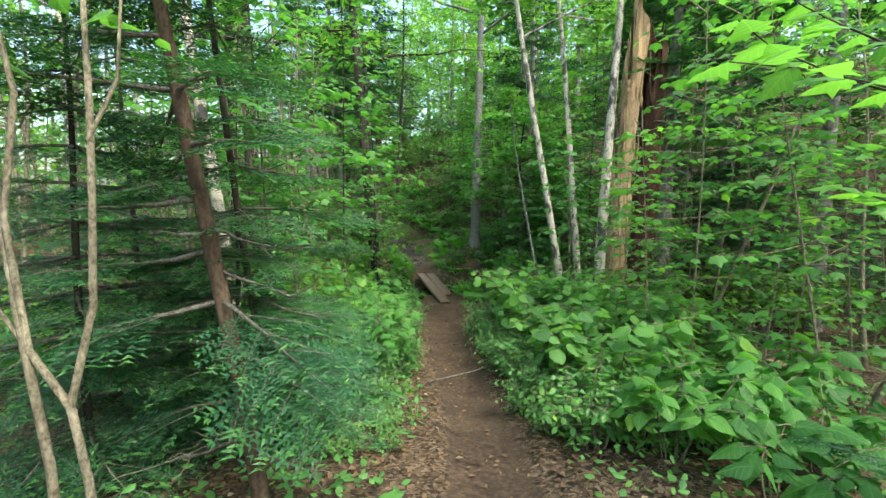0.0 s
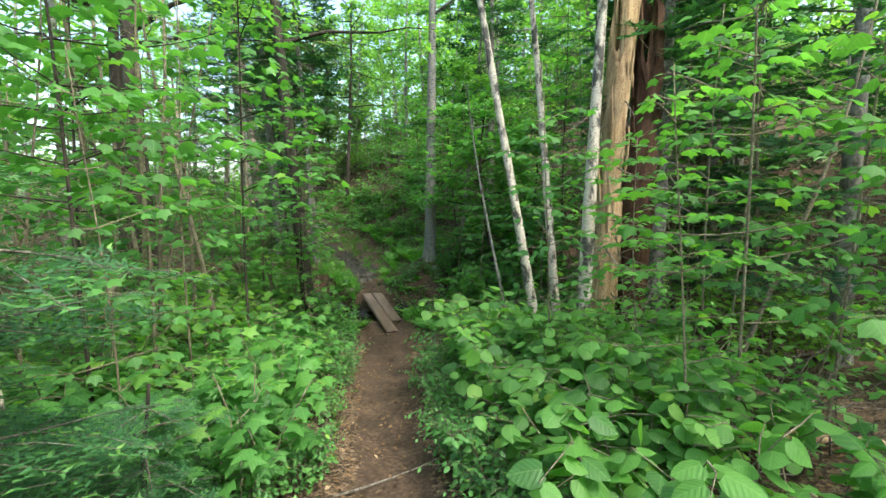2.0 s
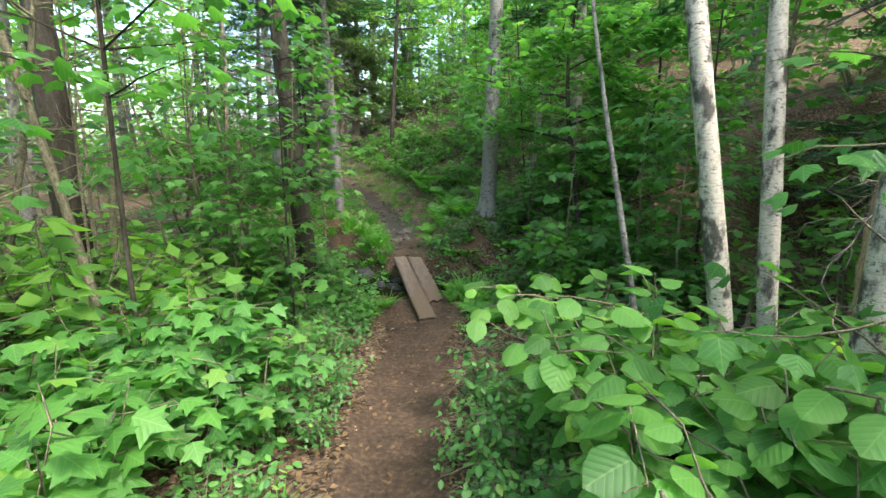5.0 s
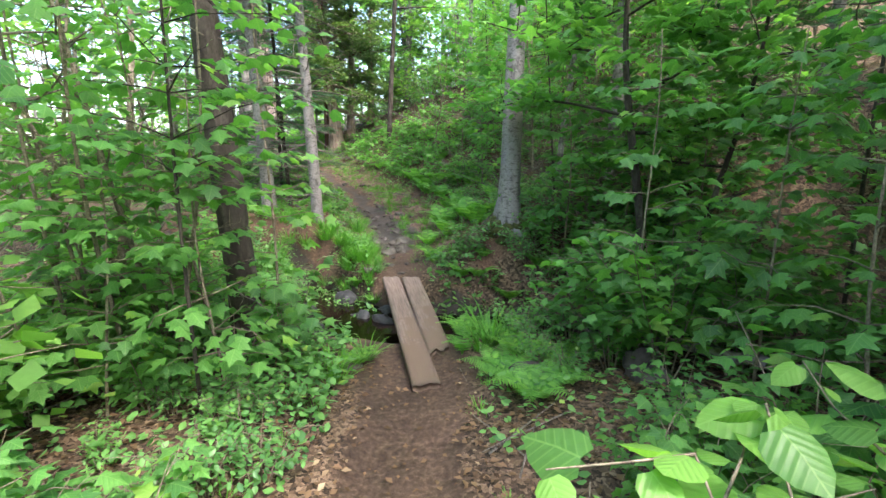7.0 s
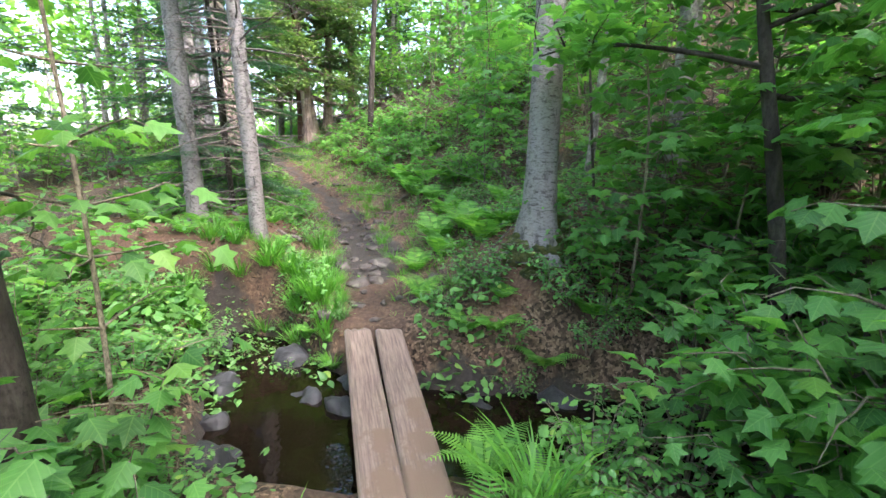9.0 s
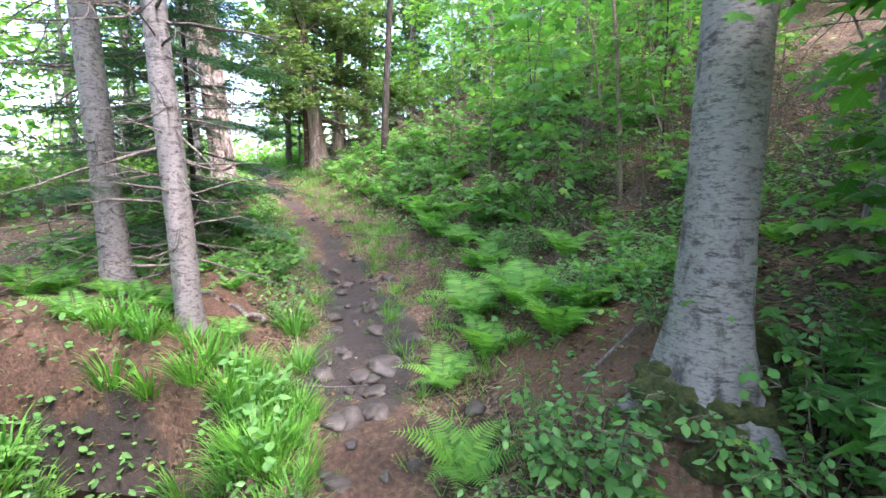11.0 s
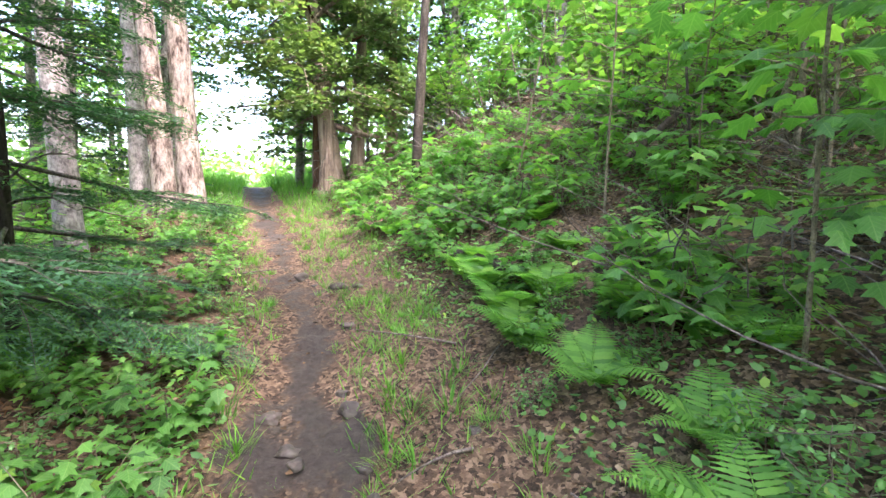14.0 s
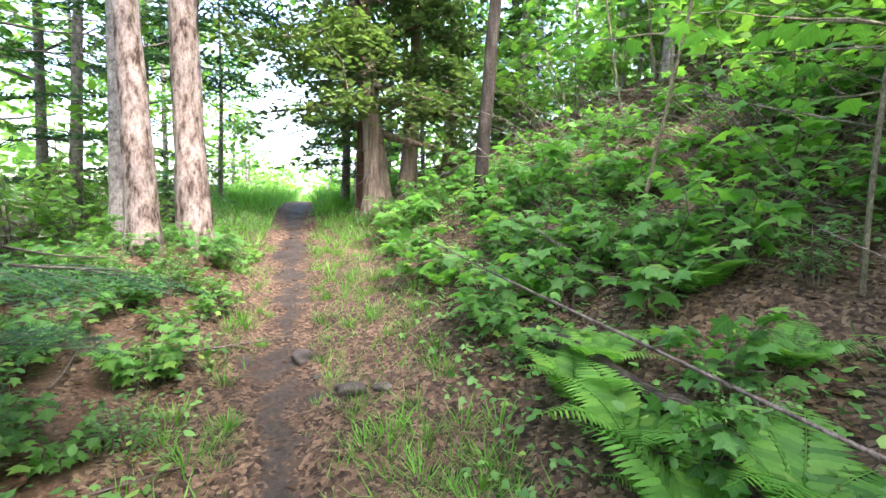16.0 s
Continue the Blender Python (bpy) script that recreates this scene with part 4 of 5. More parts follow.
# ---- trees that stand by the trail ----
BRX, BRY = 0.79, 11.38
broad_tree("birch_tree", 1.75, 6.35, 7.5, 0.055, (-0.17, 0.02), BIRCH, "slender leaning white birch with peeling bark", 4.0, 1.5, 9, 24, 0.075, wob=0.06)
broad_tree("birch_tree", 1.98, 6.48, 7.0, 0.05, (-0.1, 0.0), BIRCH, "slender white birch with dark knots", 4.2, 1.4, 8, 24, 0.075, wob=0.05)
broad_tree("birch_tree", 2.02, 6.05, 7.5, 0.075, (0.05, 0.03), BIRCH, "white birch beside the rotten trunk", 4.4, 1.6, 8, 24, 0.075, wob=0.05)
broad_tree("birch_tree", 1.55, 6.9, 3.6, 0.022, (-0.16, 0.1), BIRCH_OLD, "thin leaning grey birch stem", 2.6, 0.8, 4, 14, 0.07, wob=0.05)
broad_tree("birch_tree", -1.75, 4.0, 8.5, 0.06, (-0.12, 0.05), BIRCH, "white birch behind the young firs", 3.8, 1.6, 9, 24, 0.075)
broad_tree("birch_tree", -6.0, 7.7, 8.5, 0.09, (-0.03, 0.0), BIRCH, "white birch deep in the thicket", 4.0, 2.0, 9, 24, 0.08)
broad_tree("maple_tree", -1.28, 9.22, 10, 0.115, (-0.085, 0.02), BARK_DARK, "dark-barked maple trunk beside the brook", 4.4, 2.4, 11, 22, 0.09, CROWN, LEAF_SMALL, wob=0.05, dead=10)
broad_tree("maple_tree", -3.4, 8.6, 11, 0.15, (-0.03, 0.0), BARK_DARK, "dark straight trunk in the thicket", 4.2, 2.6, 12, 24, 0.09, dead=10)
broad_tree("maple_tree", -4.3, 9.6, 10, 0.12, (0.02, 0.0), BARK_DARK, "dark straight trunk in the thicket", 4.4, 2.4, 12, 24, 0.09, dead=8)
birch_old = broad_tree("birch_tree", BRX, BRY, 11, 0.115, (0.015, 0.01), BIRCH_OLD, "thick grey birch with a mossy flared foot on the bank", 4.6, 3.0, 14, 26, 0.085, wob=0.06, flare=2.0)
broad_tree("maple_tree", 1.72, 13.5, 10, 0.05, (0.1, 0.02), BARK_GREY, "slim grey-brown maple on the leafy bank", 4.8, 2.4, 12, 26, 0.09, flare=1.7)
broad_tree("maple_tree", -1.9, 19.45, 10, 0.075, (0.05, -0.02), BARK_DARK, "slim dark grey maple on top of the bank", 3.4, 2.4, 13, 28, 0.085, CROWN, LEAF_SMALL, wob=0.12, flare=1.6)
broad_tree("birch_tree", -4.9, 18.8, 10, 0.17, (-0.075, 0.01), BIRCH_SUN, "old sunlit birch with peeling reddish bark", 5.6, 2.2, 9, 16, 0.085, wob=0.08, flare=1.35, dead=6)
broad_tree("birch_tree", -4.52, 17.8, 10, 0.125, (-0.1, 0.02), BIRCH_SUN, "pale smooth birch beside the old birch", 6.0, 1.8, 7, 14, 0.085, wob=0.06)
broad_tree("birch_tree", -5.1, 18.1, 9.5, 0.11, (-0.06, 0.04), BARK_GREY, "grey trunk close behind the pale birch", 6.0, 1.7, 6, 14, 0.085)
fir("spruce_tree", -1.76, 12.38, 9, 0.08, "grey spruce trunk with bare lower twigs beside the brook", 1.7, 12, 3.6, (-0.05, 0.0), BARK_SPRUCE, False, dead=90, new_tips=False)
fir("spruce_tree", -2.7, 13.0, 10, 0.105, "grey spruce trunk with bare lower twigs among ferns", 1.9, 12, 3.8, (-0.06, 0.02), BARK_SPRUCE, False, dead=90, new_tips=False)
fir("spruce_tree", -2.72, 13.9, 7, 0.036, "thin dark spruce with drooping boughs behind the grey trunks", 1.1, 11, 0.9, (-0.06, 0.0), BARK_DARK, dead=24, new_tips=False, droop=-0.2, scale=1.2)
fir("spruce_tree", -5.8, 24.2, 9, 0.1, "blue-grey spruce at the edge of the clearing", 1.7, 16, 0.9, (0.02, 0.0), BARK_GREY, False, dead=16, new_tips=False)
fir("spruce_tree", -6.7, 20.6, 9, 0.12, "spruce with hanging boughs at the edge of the clearing", 2.0, 12, 2.4, (0.04, 0.0), BARK_GREY, False, dead=20, new_tips=False)
fir("spruce_tree", -4.45, 16.5, 9, 0.12, "grey spruce trunk with hanging green boughs", 1.5, 9, 4.2, (-0.05, 0.0), BARK_GREY, False, dead=20, new_tips=False)
broad_tree("cedar_tree", -4.05, 21.9, 8, 0.19, (-0.1, 0.0), BARK_CEDAR, "shaggy grey cedar trunk with spreading roots", 1.3, 2.2, 46, 38, 0.12, CEDAR_LEAF, LEAF_FAR, flare=2.0, dead=14, up=-0.2, clump=0.4)
broad_tree("cedar_tree", -4.4, 22.05, 7, 0.11, (-0.02, 0.0), BARK_RED, "reddish dead-looking cedar stem beside the cedar", 2.4, 1.5, 10, 24, 0.12, CEDAR_LEAF, flare=1.8)
broad_tree("cedar_tree", -3.75, 22.5, 7.5, 0.14, (0.04, 0.03), BARK_CEDAR, "shaggy grey cedar trunk behind the first", 1.1, 1.7, 30, 40, 0.12, CEDAR_LEAF, flare=1.8, dead=8, up=-0.2, clump=0.4)
broad_tree("cedar_tree", -3.2, 23.4, 7, 0.12, (0.02, 0.03), BARK_CEDAR, "cedar at the head of the bank", 1.2, 1.9, 15, 28, 0.12, CEDAR_LEAF, flare=1.8, dead=8)

broad_tree("viburnum_tree", 2.05, 10.5, 4.2, 0.05, (-0.08, 0.03), BARK_DARK, "crooked dark-stemmed small tree leaning over the brook", 1.6, 1.5, 12, 12, 0.11, MAPLE, LEAF_MAPLE, wob=0.22)
broad_tree("viburnum_tree", 2.35, 10.3, 3.8, 0.035, (0.1, 0.0), BARK_DARK, "crooked dark-stemmed small tree leaning over the brook", 1.4, 1.3, 10, 12, 0.11, MAPLE, LEAF_MAPLE, wob=0.2)


# rotten broken trunks
def snag(name, x, y, height, r, lean, mat, label):
    ob = root(name, x, y, None, label, "dead tree")
    line = trunk_line(height, lean, 0.04)
    g = trunk_mesh(line, r, r * 0.8, 1.5, 22, 0.3, False)
    v = g.v[0]
    ang = np.arctan2(v[:, 1] - v[:, 1].mean(), v[:, 0] - v[:, 0].mean())
    v[:, 2] -= np.clip(v[:, 2] - height * 0.72, 0, None) * (0.5 + 0.45 * np.sin(ang * 4 + 1) + 0.2 * np.sin(ang * 9))
    groove = 1 - 0.09 * (np.sin(ang * 11 + v[:, 2] * 0.6) > 0.55)
    v[:, :2] *= groove[:, None]
    part("trunk", g, mat, ob, "", True)
    splint = Geo()
    for _ in range(16):
        a = rng.uniform(0, 2 * np.pi)
        h = rng.uniform(0.3, 1.0) * height * 0.7
        p = at_height(line, h) + np.array([math.cos(a), math.sin(a), 0]) * r * 0.95
        splint.tube(curve(p, p + np.array([math.cos(a) * 0.04, math.sin(a) * 0.04, rng.uniform(0.2, 0.7)]), 0.03, 4), np.array([0.012, 0.016, 0.01, 0.002]), 4)
    part("splinter_fringe", splint, mat, ob)
    part("deadwood", dead_limbs(line, r, 0.3, height * 0.7, 26, 0.9, -0.35), TWIG, ob, "tangle of thin bare twigs")
    return ob


snag("broken_trunk", 2.34, 6.4, 4.6, 0.13, (0.06, 0.0), DEADWOOD, "broken dead trunk stripped to pale splintered wood")
snag("broken_trunk", 2.7, 6.5, 4.4, 0.17, (0.05, 0.0), BARK_RED, "dark rotten reddish trunk behind the splintered one")
fir("spruce_tree", 3.3, 7.0, 8, 0.12, "grey spruce behind the broken trunk", 1.6, 12, 3.0, (0.02, 0.0), BARK_GREY, False, dead=40, new_tips=False)


def fallen_log(name, p, q, r, mat, label, sides=12):
    p, q = np.array(p, float), np.array(q, float)
    n = 16
    t = np.linspace(0, 1, n)[:, None]
    pts = p + (q - p) * t + rng.normal(0, 0.012, (n, 3))
    pts[:, 2] = np.maximum(pts[:, 2], [floor_z(x, y) + r * 0.5 for x, y in pts[:, :2]]) if abs(p[2] - q[2]) < 0.01 else pts[:, 2]
    ob = root(name, *p[:2], None, label, "fallen log")
    g = Geo()
    o = np.array(ob.matrix_basis.translation)
    rr = r * (1 - 0.3 * t) * (1 + rng.normal(0, 0.06, (n, sides)))
    g.tube(pts - o, rr, sides)
    part("log", g, mat, ob, "", True)
    return ob


def on(x, y, up=0.0):
    return (x, y, floor_z(x, y) + up)


fir("spruce_tree", 2.3, 12.5, 9, 0.11, "grey spruce whose bare boughs hang over the bank", 1.9, 12, 2.3, (0.0, 0.0), BARK_GREY, False, dead=44, new_tips=False)
fallen_log("fallen_log", on(1.5, 7.0, 0.12), on(2.9, 4.6, 0.14), 0.09, DEADWOOD, "split log of raw orange wood lying under the birches")
fallen_log("fallen_log", on(2.0, 4.9, 0.08), on(3.4, 4.3, 0.1), 0.06, DEADWOOD, "split log of raw orange wood on the ground")
fallen_log("fallen_log", on(-1.15, 17.2, 0.05), on(-0.55, 16.3, 0.09), 0.05, BARK_DARK, "dark mossy fallen branch on the bank")
fallen_log("fallen_log", on(-3.6, 21.6, 0.1), on(-2.3, 20.6, 0.35), 0.035, TWIG, "thin grey fallen pole leaning on the bank")
fallen_log("fallen_log", on(-3.3, 21.8, 0.1), on(-1.6, 20.9, 0.3), 0.03, TWIG, "thin grey fallen pole leaning on the bank")
fallen_log("fallen_log", on(-1.5, 12.85, 0.06), on(-2.3, 12.95, 0.1), 0.022, TWIG, "bare grey stick on the rusty needles")
fallen_log("fallen_log", on(1.4, 9.6, 0.1), on(2.4, 8.6, 0.2), 0.05, BIRCH_OLD, "rotting grey log in the wet hollow")
fallen_log("fallen_log", on(0.5, 17.4, 0.2), on(3.0, 18.3, 0.9), 0.035, BARK_DARK, "dark dead bough lying across the bank")
fallen_log("fallen_log", on(-2.2, 8.5, 0.1), on(-3.1, 6.6, 0.8), 0.022, DEADWOOD, "pale broken sapling leaning in the thicket")

brush = root("dead_brush", 1.3, 17.6, None, "tangle of bare grey dead twigs on the bank", "dead brush", "dead brush on the bank")
bg = Geo()
for _ in range(34):
    p = np.array([rng.normal(0, 0.35), rng.normal(0, 0.3), 0.0])
    q = p + np.array([rng.normal(0, 0.6), rng.normal(0, 0.5), rng.uniform(0.1, 0.75)])
    bg.tube(curve(p, q, 0.2, 6), np.linspace(0.009, 0.002, 6) * rng.uniform(0.5, 1.2), 3, False)
part("deadwood", bg, TWIG, brush)
repeat(brush, [(1.9, 16.6), (2.6, 17.4), (0.6, 18.4), (2.2, 14.2), (3.0, 15.4), (2.7, 13.2), (-0.9, 19.3), (1.6, 15.1), (3.0, 4.6), (3.4, 5.6)], (0.7, 1.2))

# moss on the foot of the old birch
moss_geo = Geo()
for k in range(30):
    a = 2.6 + k * 0.16
    p = Vector((BRX + (0.14 + 0.05 * math.sin(k * 5.3)) * math.cos(a), BRY + (0.14 + 0.05 * math.sin(k * 5.3)) * math.sin(a), 0))
    v, f = flat_copy(rock_geo(50 + k, (0.085, 0.075, 0.06)))
    moss_geo.add(v + np.array([p.x, p.y, floor_z(p.x, p.y) + 0.02 + 0.05 * math.sin(k * 2.1)]), f)
tagged(part("moss_cushion", moss_geo, MOSS, None, "dark green moss cushion round the birch's foot", True), category="moss")

# ---- young firs on the left of the first stretch ----
fir("fir_sapling", -0.84, 2.05, 5.2, 0.042, "young fir with reddish trunk beside the trail", 0.9, 20, 0.5, (-0.15, 0.0), BARK_BROWN, scale=1.25, sector=((75, 205), (285, 335)), group="young firs")
fir("fir_sapling", -1.0, 2.65, 4.6, 0.024, "thin black-stemmed young fir beside the trail", 0.6, 15, 0.7, (-0.11, 0.0), BARK_DARK, scale=1.25, group="young firs")
fir("fir_sapling", -1.35, 3.0, 1.5, 0.018, "small bushy fir with pale new tips", 0.7, 11, 0.08, group="young firs", dead=0, scale=1.2)
fir("fir_sapling", -0.95, 3.75, 0.85, 0.015, "small bushy fir with pale new tips", 0.42, 8, 0.06, group="young firs", dead=0)
fir("fir_sapling", -1.75, 2.2, 2.6, 0.022, "bushy fir in the dim thicket", 0.7, 14, 0.1, group="young firs", dead=4)
fir("fir_sapling", 1.75, 1.25, 0.9, 0.012, "small fir with pale new tips by the trail", 0.45, 7, 0.1, group="young firs", dead=0)
fir("fir_sapling", -2.6, 3.9, 3.4, 0.03, "bushy fir in the dim thicket", 0.85, 15, 0.1, group="young firs", dead=4)
fir("fir_sapling", -3.3, 15.0, 4.4, 0.036, "fir with drooping grey-green boughs", 1.35, 11, 0.4, group="young firs", dead=10, scale=1.3, droop=-0.22)

# ---- shrubs on the first stretch ----
hz = [shrub("hazel_shrub", 1.2 + 0.2 * k, 3.7 + 0.8 * k, 0.85, 0.45, 7, 12, 0.086, "hazel shrub with broad bright green leaves beside the trail", LEAF_ROUND, group="hazel shrubs") for k in range(3)]
rasp = [shrub("bramble_shrub", 0.72, 4.6 + 0.9 * k, 0.5, 0.32, 9, 14, 0.055, "low bramble with small toothed green leaves at the trail's edge", LEAF_SMALL, HERB, group="brambles") for k in range(3)]
mp = [shrub("maple_seedling", -0.85 - 0.2 * k, 4.9 + 0.7 * k, 0.85, 0.45, 6, 10, 0.12, "young maple with broad lobed leaves beside the trail", LEAF_MAPLE, MAPLE, group="young maples") for k in range(3)]

hz_far = shrub("hazel_shrub", 4.0, 19.0, 1.0, 0.6, 8, 14, 0.11, "leafy hazel shrub deeper in the wood", LEAF_FAR, CROWN, group="hazel shrubs")
repeat(hz[0], scatter(22, 0.9, 2.6, 3.1, 7.0, lambda x, y, d: d > 0.85 and (x < 1.8 or y > 4.8) and (x - 1.9) ** 2 + (y - 6.3) ** 2 > 0.2, 0.3), (0.75, 1.2))
repeat(hz[1], scatter(7, 1.0, 1.9, 3.4, 6.2, lambda x, y, d: d > 0.95, 0.35), (0.9, 1.25))
repeat(mp[1], scatter(14, 0.9, 2.8, 2.6, 7.8, lambda x, y, d: d > 0.9, 0.3), (0.6, 1.05))
repeat(rasp[0], scatter(50, 0.4, 1.7, 2.2, 7.0, lambda x, y, d: 0.42 < d < 1.4, 0.17), (0.6, 1.15))
repeat(rasp[1], scatter(30, 0.3, 1.3, 2.6, 7.0, lambda x, y, d: 0.4 < d < 1.0, 0.17), (0.55, 1.0))
repeat(mp[0], scatter(24, -2.8, -0.6, 4.0, 6.8, lambda x, y, d: d < -0.72, 0.3), (0.7, 1.15))
repeat(mp[1], scatter(14, -1.6, -0.6, 4.2, 7.2, lambda x, y, d: d < -0.7, 0.3), (0.55, 0.9))
repeat(rasp[2], scatter(46, -1.6, -0.3, 2.6, 8.6, lambda x, y, d: -1.5 < d < -0.4, 0.17), (0.4, 0.8))
repeat(hz_far, scatter(22, 3.0, 8.0, 5.0, 13.0, lambda x, y, d: d > 2.8, 0.5), (0.8, 1.3))
repeat(hz_far, scatter(18, -4.5, -1.8, 3.5, 9.0, lambda x, y, d: d < -1.9, 0.4), (0.9, 1.4))
# broad-leaved seedlings in the near foreground on the right
for x, y, h in ((1.22, 2.35, 0.5), (1.55, 2.7, 0.62), (1.5, 1.95, 0.42), (1.95, 2.25, 0.5), (1.25, 2.95, 0.5), (2.2, 2.9, 0.6)):
    shrub("maple_seedling", x, y, h, 0.34, 6, 7, 0.125, "seedling with broad pointed leaves beside the trail", LEAF_OVAL, MAPLE, group="broad-leaved seedlings", lo=0.6)

# pale forked sapling close to the start
fork = root("forked_sapling", -0.98, 1.22, None, "pale forked sapling with few leaves beside the firs", "sapling")
fg, fl = Geo(), Geo()
for pts, r in (([(0, 0, -0.1), (0.0, 0.01, 0.35), (-0.01, 0, 0.58), (-0.04, 0, 0.78)], (0.014, 0.013, 0.012, 0.011)), ([(-0.04, 0, 0.78), (0.03, 0.02, 1.06), (0.05, 0.02, 1.35), (0.055, 0.03, 1.58), (0.05, 0.05, 2.1)], (0.011, 0.01, 0.009, 0.009, 0.004)),
               ([(-0.04, 0, 0.78), (-0.14, 0, 0.94), (-0.18, 0.01, 1.3), (-0.13, 0.02, 1.62), (-0.16, 0, 1.9)], (0.011, 0.01, 0.009, 0.008, 0.004)), ([(0.052, 0.02, 1.5), (0.12, 0.05, 1.66), (0.14, 0.08, 2.0)], (0.006, 0.005, 0.003)),
               ([(-0.14, 0, 0.94), (-0.22, 0, 1.07), (-0.28, 0.02, 1.35)], (0.007, 0.006, 0.003)), ([(-0.11, 0.02, -0.1), (-0.12, 0.01, 0.6), (-0.15, 0, 0.95), (-0.22, 0.02, 1.5)], (0.014, 0.013, 0.012, 0.006))):
    fg.tube(pts, r, 8)
fl_c = [(0.05, 0.05, 1.95), (-0.16, 0.0, 1.75), (0.14, 0.08, 1.9), (-0.2, 0.05, 2.0)]
cloud(fl, fl_c, (0.2, 0.18, 0.12), 6, 0.085, LEAF_OVAL)
part("forked_stem", fg, STEM, fork, "", True)
part("foliage", fl, HAZEL, fork)

# maple sapling that reaches over the first steps
overhang = root("maple_sapling", 1.75, 1.55, None, "young maple whose bright lobed leaves hang beside the trail", "sapling")
oline = trunk_line(2.5, (-0.02, 0.0), 0.03)
part("stem", trunk_mesh(oline, 0.014, 0.004, 1.2, 7, 0.04), BARK_DARK, overhang, "", True)
ow, LEAVES_AT = Geo(), []
for h, ex, ey, ez in ((1.5, -0.95, -0.2, 1.78), (1.6, -0.75, 0.1, 2.0), (1.35, -0.55, -0.35, 1.6), (1.7, -0.45, 0.35, 2.2), (1.2, -0.35, 0.1, 1.45), (1.8, 0.4, 0.3, 2.2), (1.5, 0.5, -0.4, 1.9)):
    p, e = at_height(oline, h), np.array([ex, ey, ez - floor_z(1.75, 1.55)])
    c = curve(p, e, 0.08, 6)
    ow.tube(c, np.linspace(0.006, 0.002, 6), 4, False)
    n = 8
    pos = np.stack([np.interp(np.linspace(0.4, 1, n), np.linspace(0, 1, 6), c[:, i]) for i in range(3)], -1)
    u = unit(e - p)
    way = np.stack([u[1] * np.where(np.arange(n) % 2, 1, -1), -u[0] * np.where(np.arange(n) % 2, 1, -1), np.full(n, -0.25)], -1) + u * 0.5 + rng.normal(0, 0.2, (n, 3))
    LEAVES_AT.append((pos, axes(way, ups(n, 0.25), rng.uniform(0.1, 0.16, n))))
part("branchwork", ow, BARK_DARK, overhang)
leaf_geo = Geo()
leaf_geo.add(*LEAF_MAPLE_FINE, LEAF_MAPLE_FINE[0])
leaf_mesh = leaf_geo.mesh("leaf", HAZEL)
for pos, mats in LEAVES_AT:
    for p, m in zip(pos, mats):
        lf = new("leaf", leaf_mesh)
        lf.parent = overhang
        lf.matrix_basis = Matrix(((*m[0], p[0]), (*m[1], p[1]), (*m[2], p[2]), (0, 0, 0, 1)))

# ---- layered young maples in the middle storey ----
lm = [layered_sapling("maple_sapling", *p, h, "young maple with level sprays of green leaves", t, 0.75, 0.1, h0, group="maple saplings") for p, h, t, h0 in
      (((-1.55, 5.6), 3.6, 10, 0.9), ((2.3, 4.2), 3.8, 11, 1.0), ((-2.3, 7.4), 4.6, 12, 1.2), ((2.6, 7.7), 4.4, 12, 1.0))]
repeat(lm[0], scatter(8, -5.0, -1.6, 4.2, 9.0, lambda x, y, d: d < -1.9, 0.6), (0.8, 1.25), 5)
repeat(lm[1], [(1.7, 3.7), (1.95, 4.6), (2.5, 3.3), (2.3, 5.4), (1.55, 5.5), (2.9, 4.4), (3.3, 3.2), (2.8, 5.9)], (0.5, 0.75), 5)
repeat(lm[0], [(-1.35, 4.3), (-1.9, 5.0), (-2.2, 3.4), (-2.6, 5.6)], (0.6, 0.85), 5)
repeat(lm[1], scatter(9, 2.2, 5.5, 2.5, 9.0, lambda x, y, d: d > 2.1 and (x - 2.3) ** 2 + (y - 6.3) ** 2 > 0.8, 0.6), (0.8, 1.2), 5)
repeat(lm[2], scatter(6, -9.0, -4.0, 2.0, 17.0, lambda x, y, d: d < -3 and y < 15, 0.8), (0.9, 1.4), 5)
repeat(lm[3], scatter(10, 3.0, 9.0, 5.0, 16.0, lambda x, y, d: d > 2.6, 0.8), (0.9, 1.4), 5)

# taller maples whose sprays close over the trail
tall = [layered_sapling("maple_sapling", *p, 5.2, "tall young maple with leaf sprays high over the trail", 13, 1.1, 0.11, 1.7, group="tall young maples", per=13, r0=0.016, bark=BARK_DARK) for p in ((-1.4, 6.6), (2.9, 9.2))]
repeat(tall[0], [(-1.7, 4.6), (-1.15, 8.3), (-2.9, 6.2)], (0.8, 1.1), 4)
repeat(tall[1], [(1.5, 12.4), (0.9, 16.9), (2.2, 15.5)], (0.8, 1.1), 4)
repeat(lm[0], scatter(6, -7.5, -2.8, 11.5, 17.0, lambda x, y, d: d < -2.2 and not (-3.6 < x < -2.4 and y > 14), 0.6), (0.5, 0.9), 5)

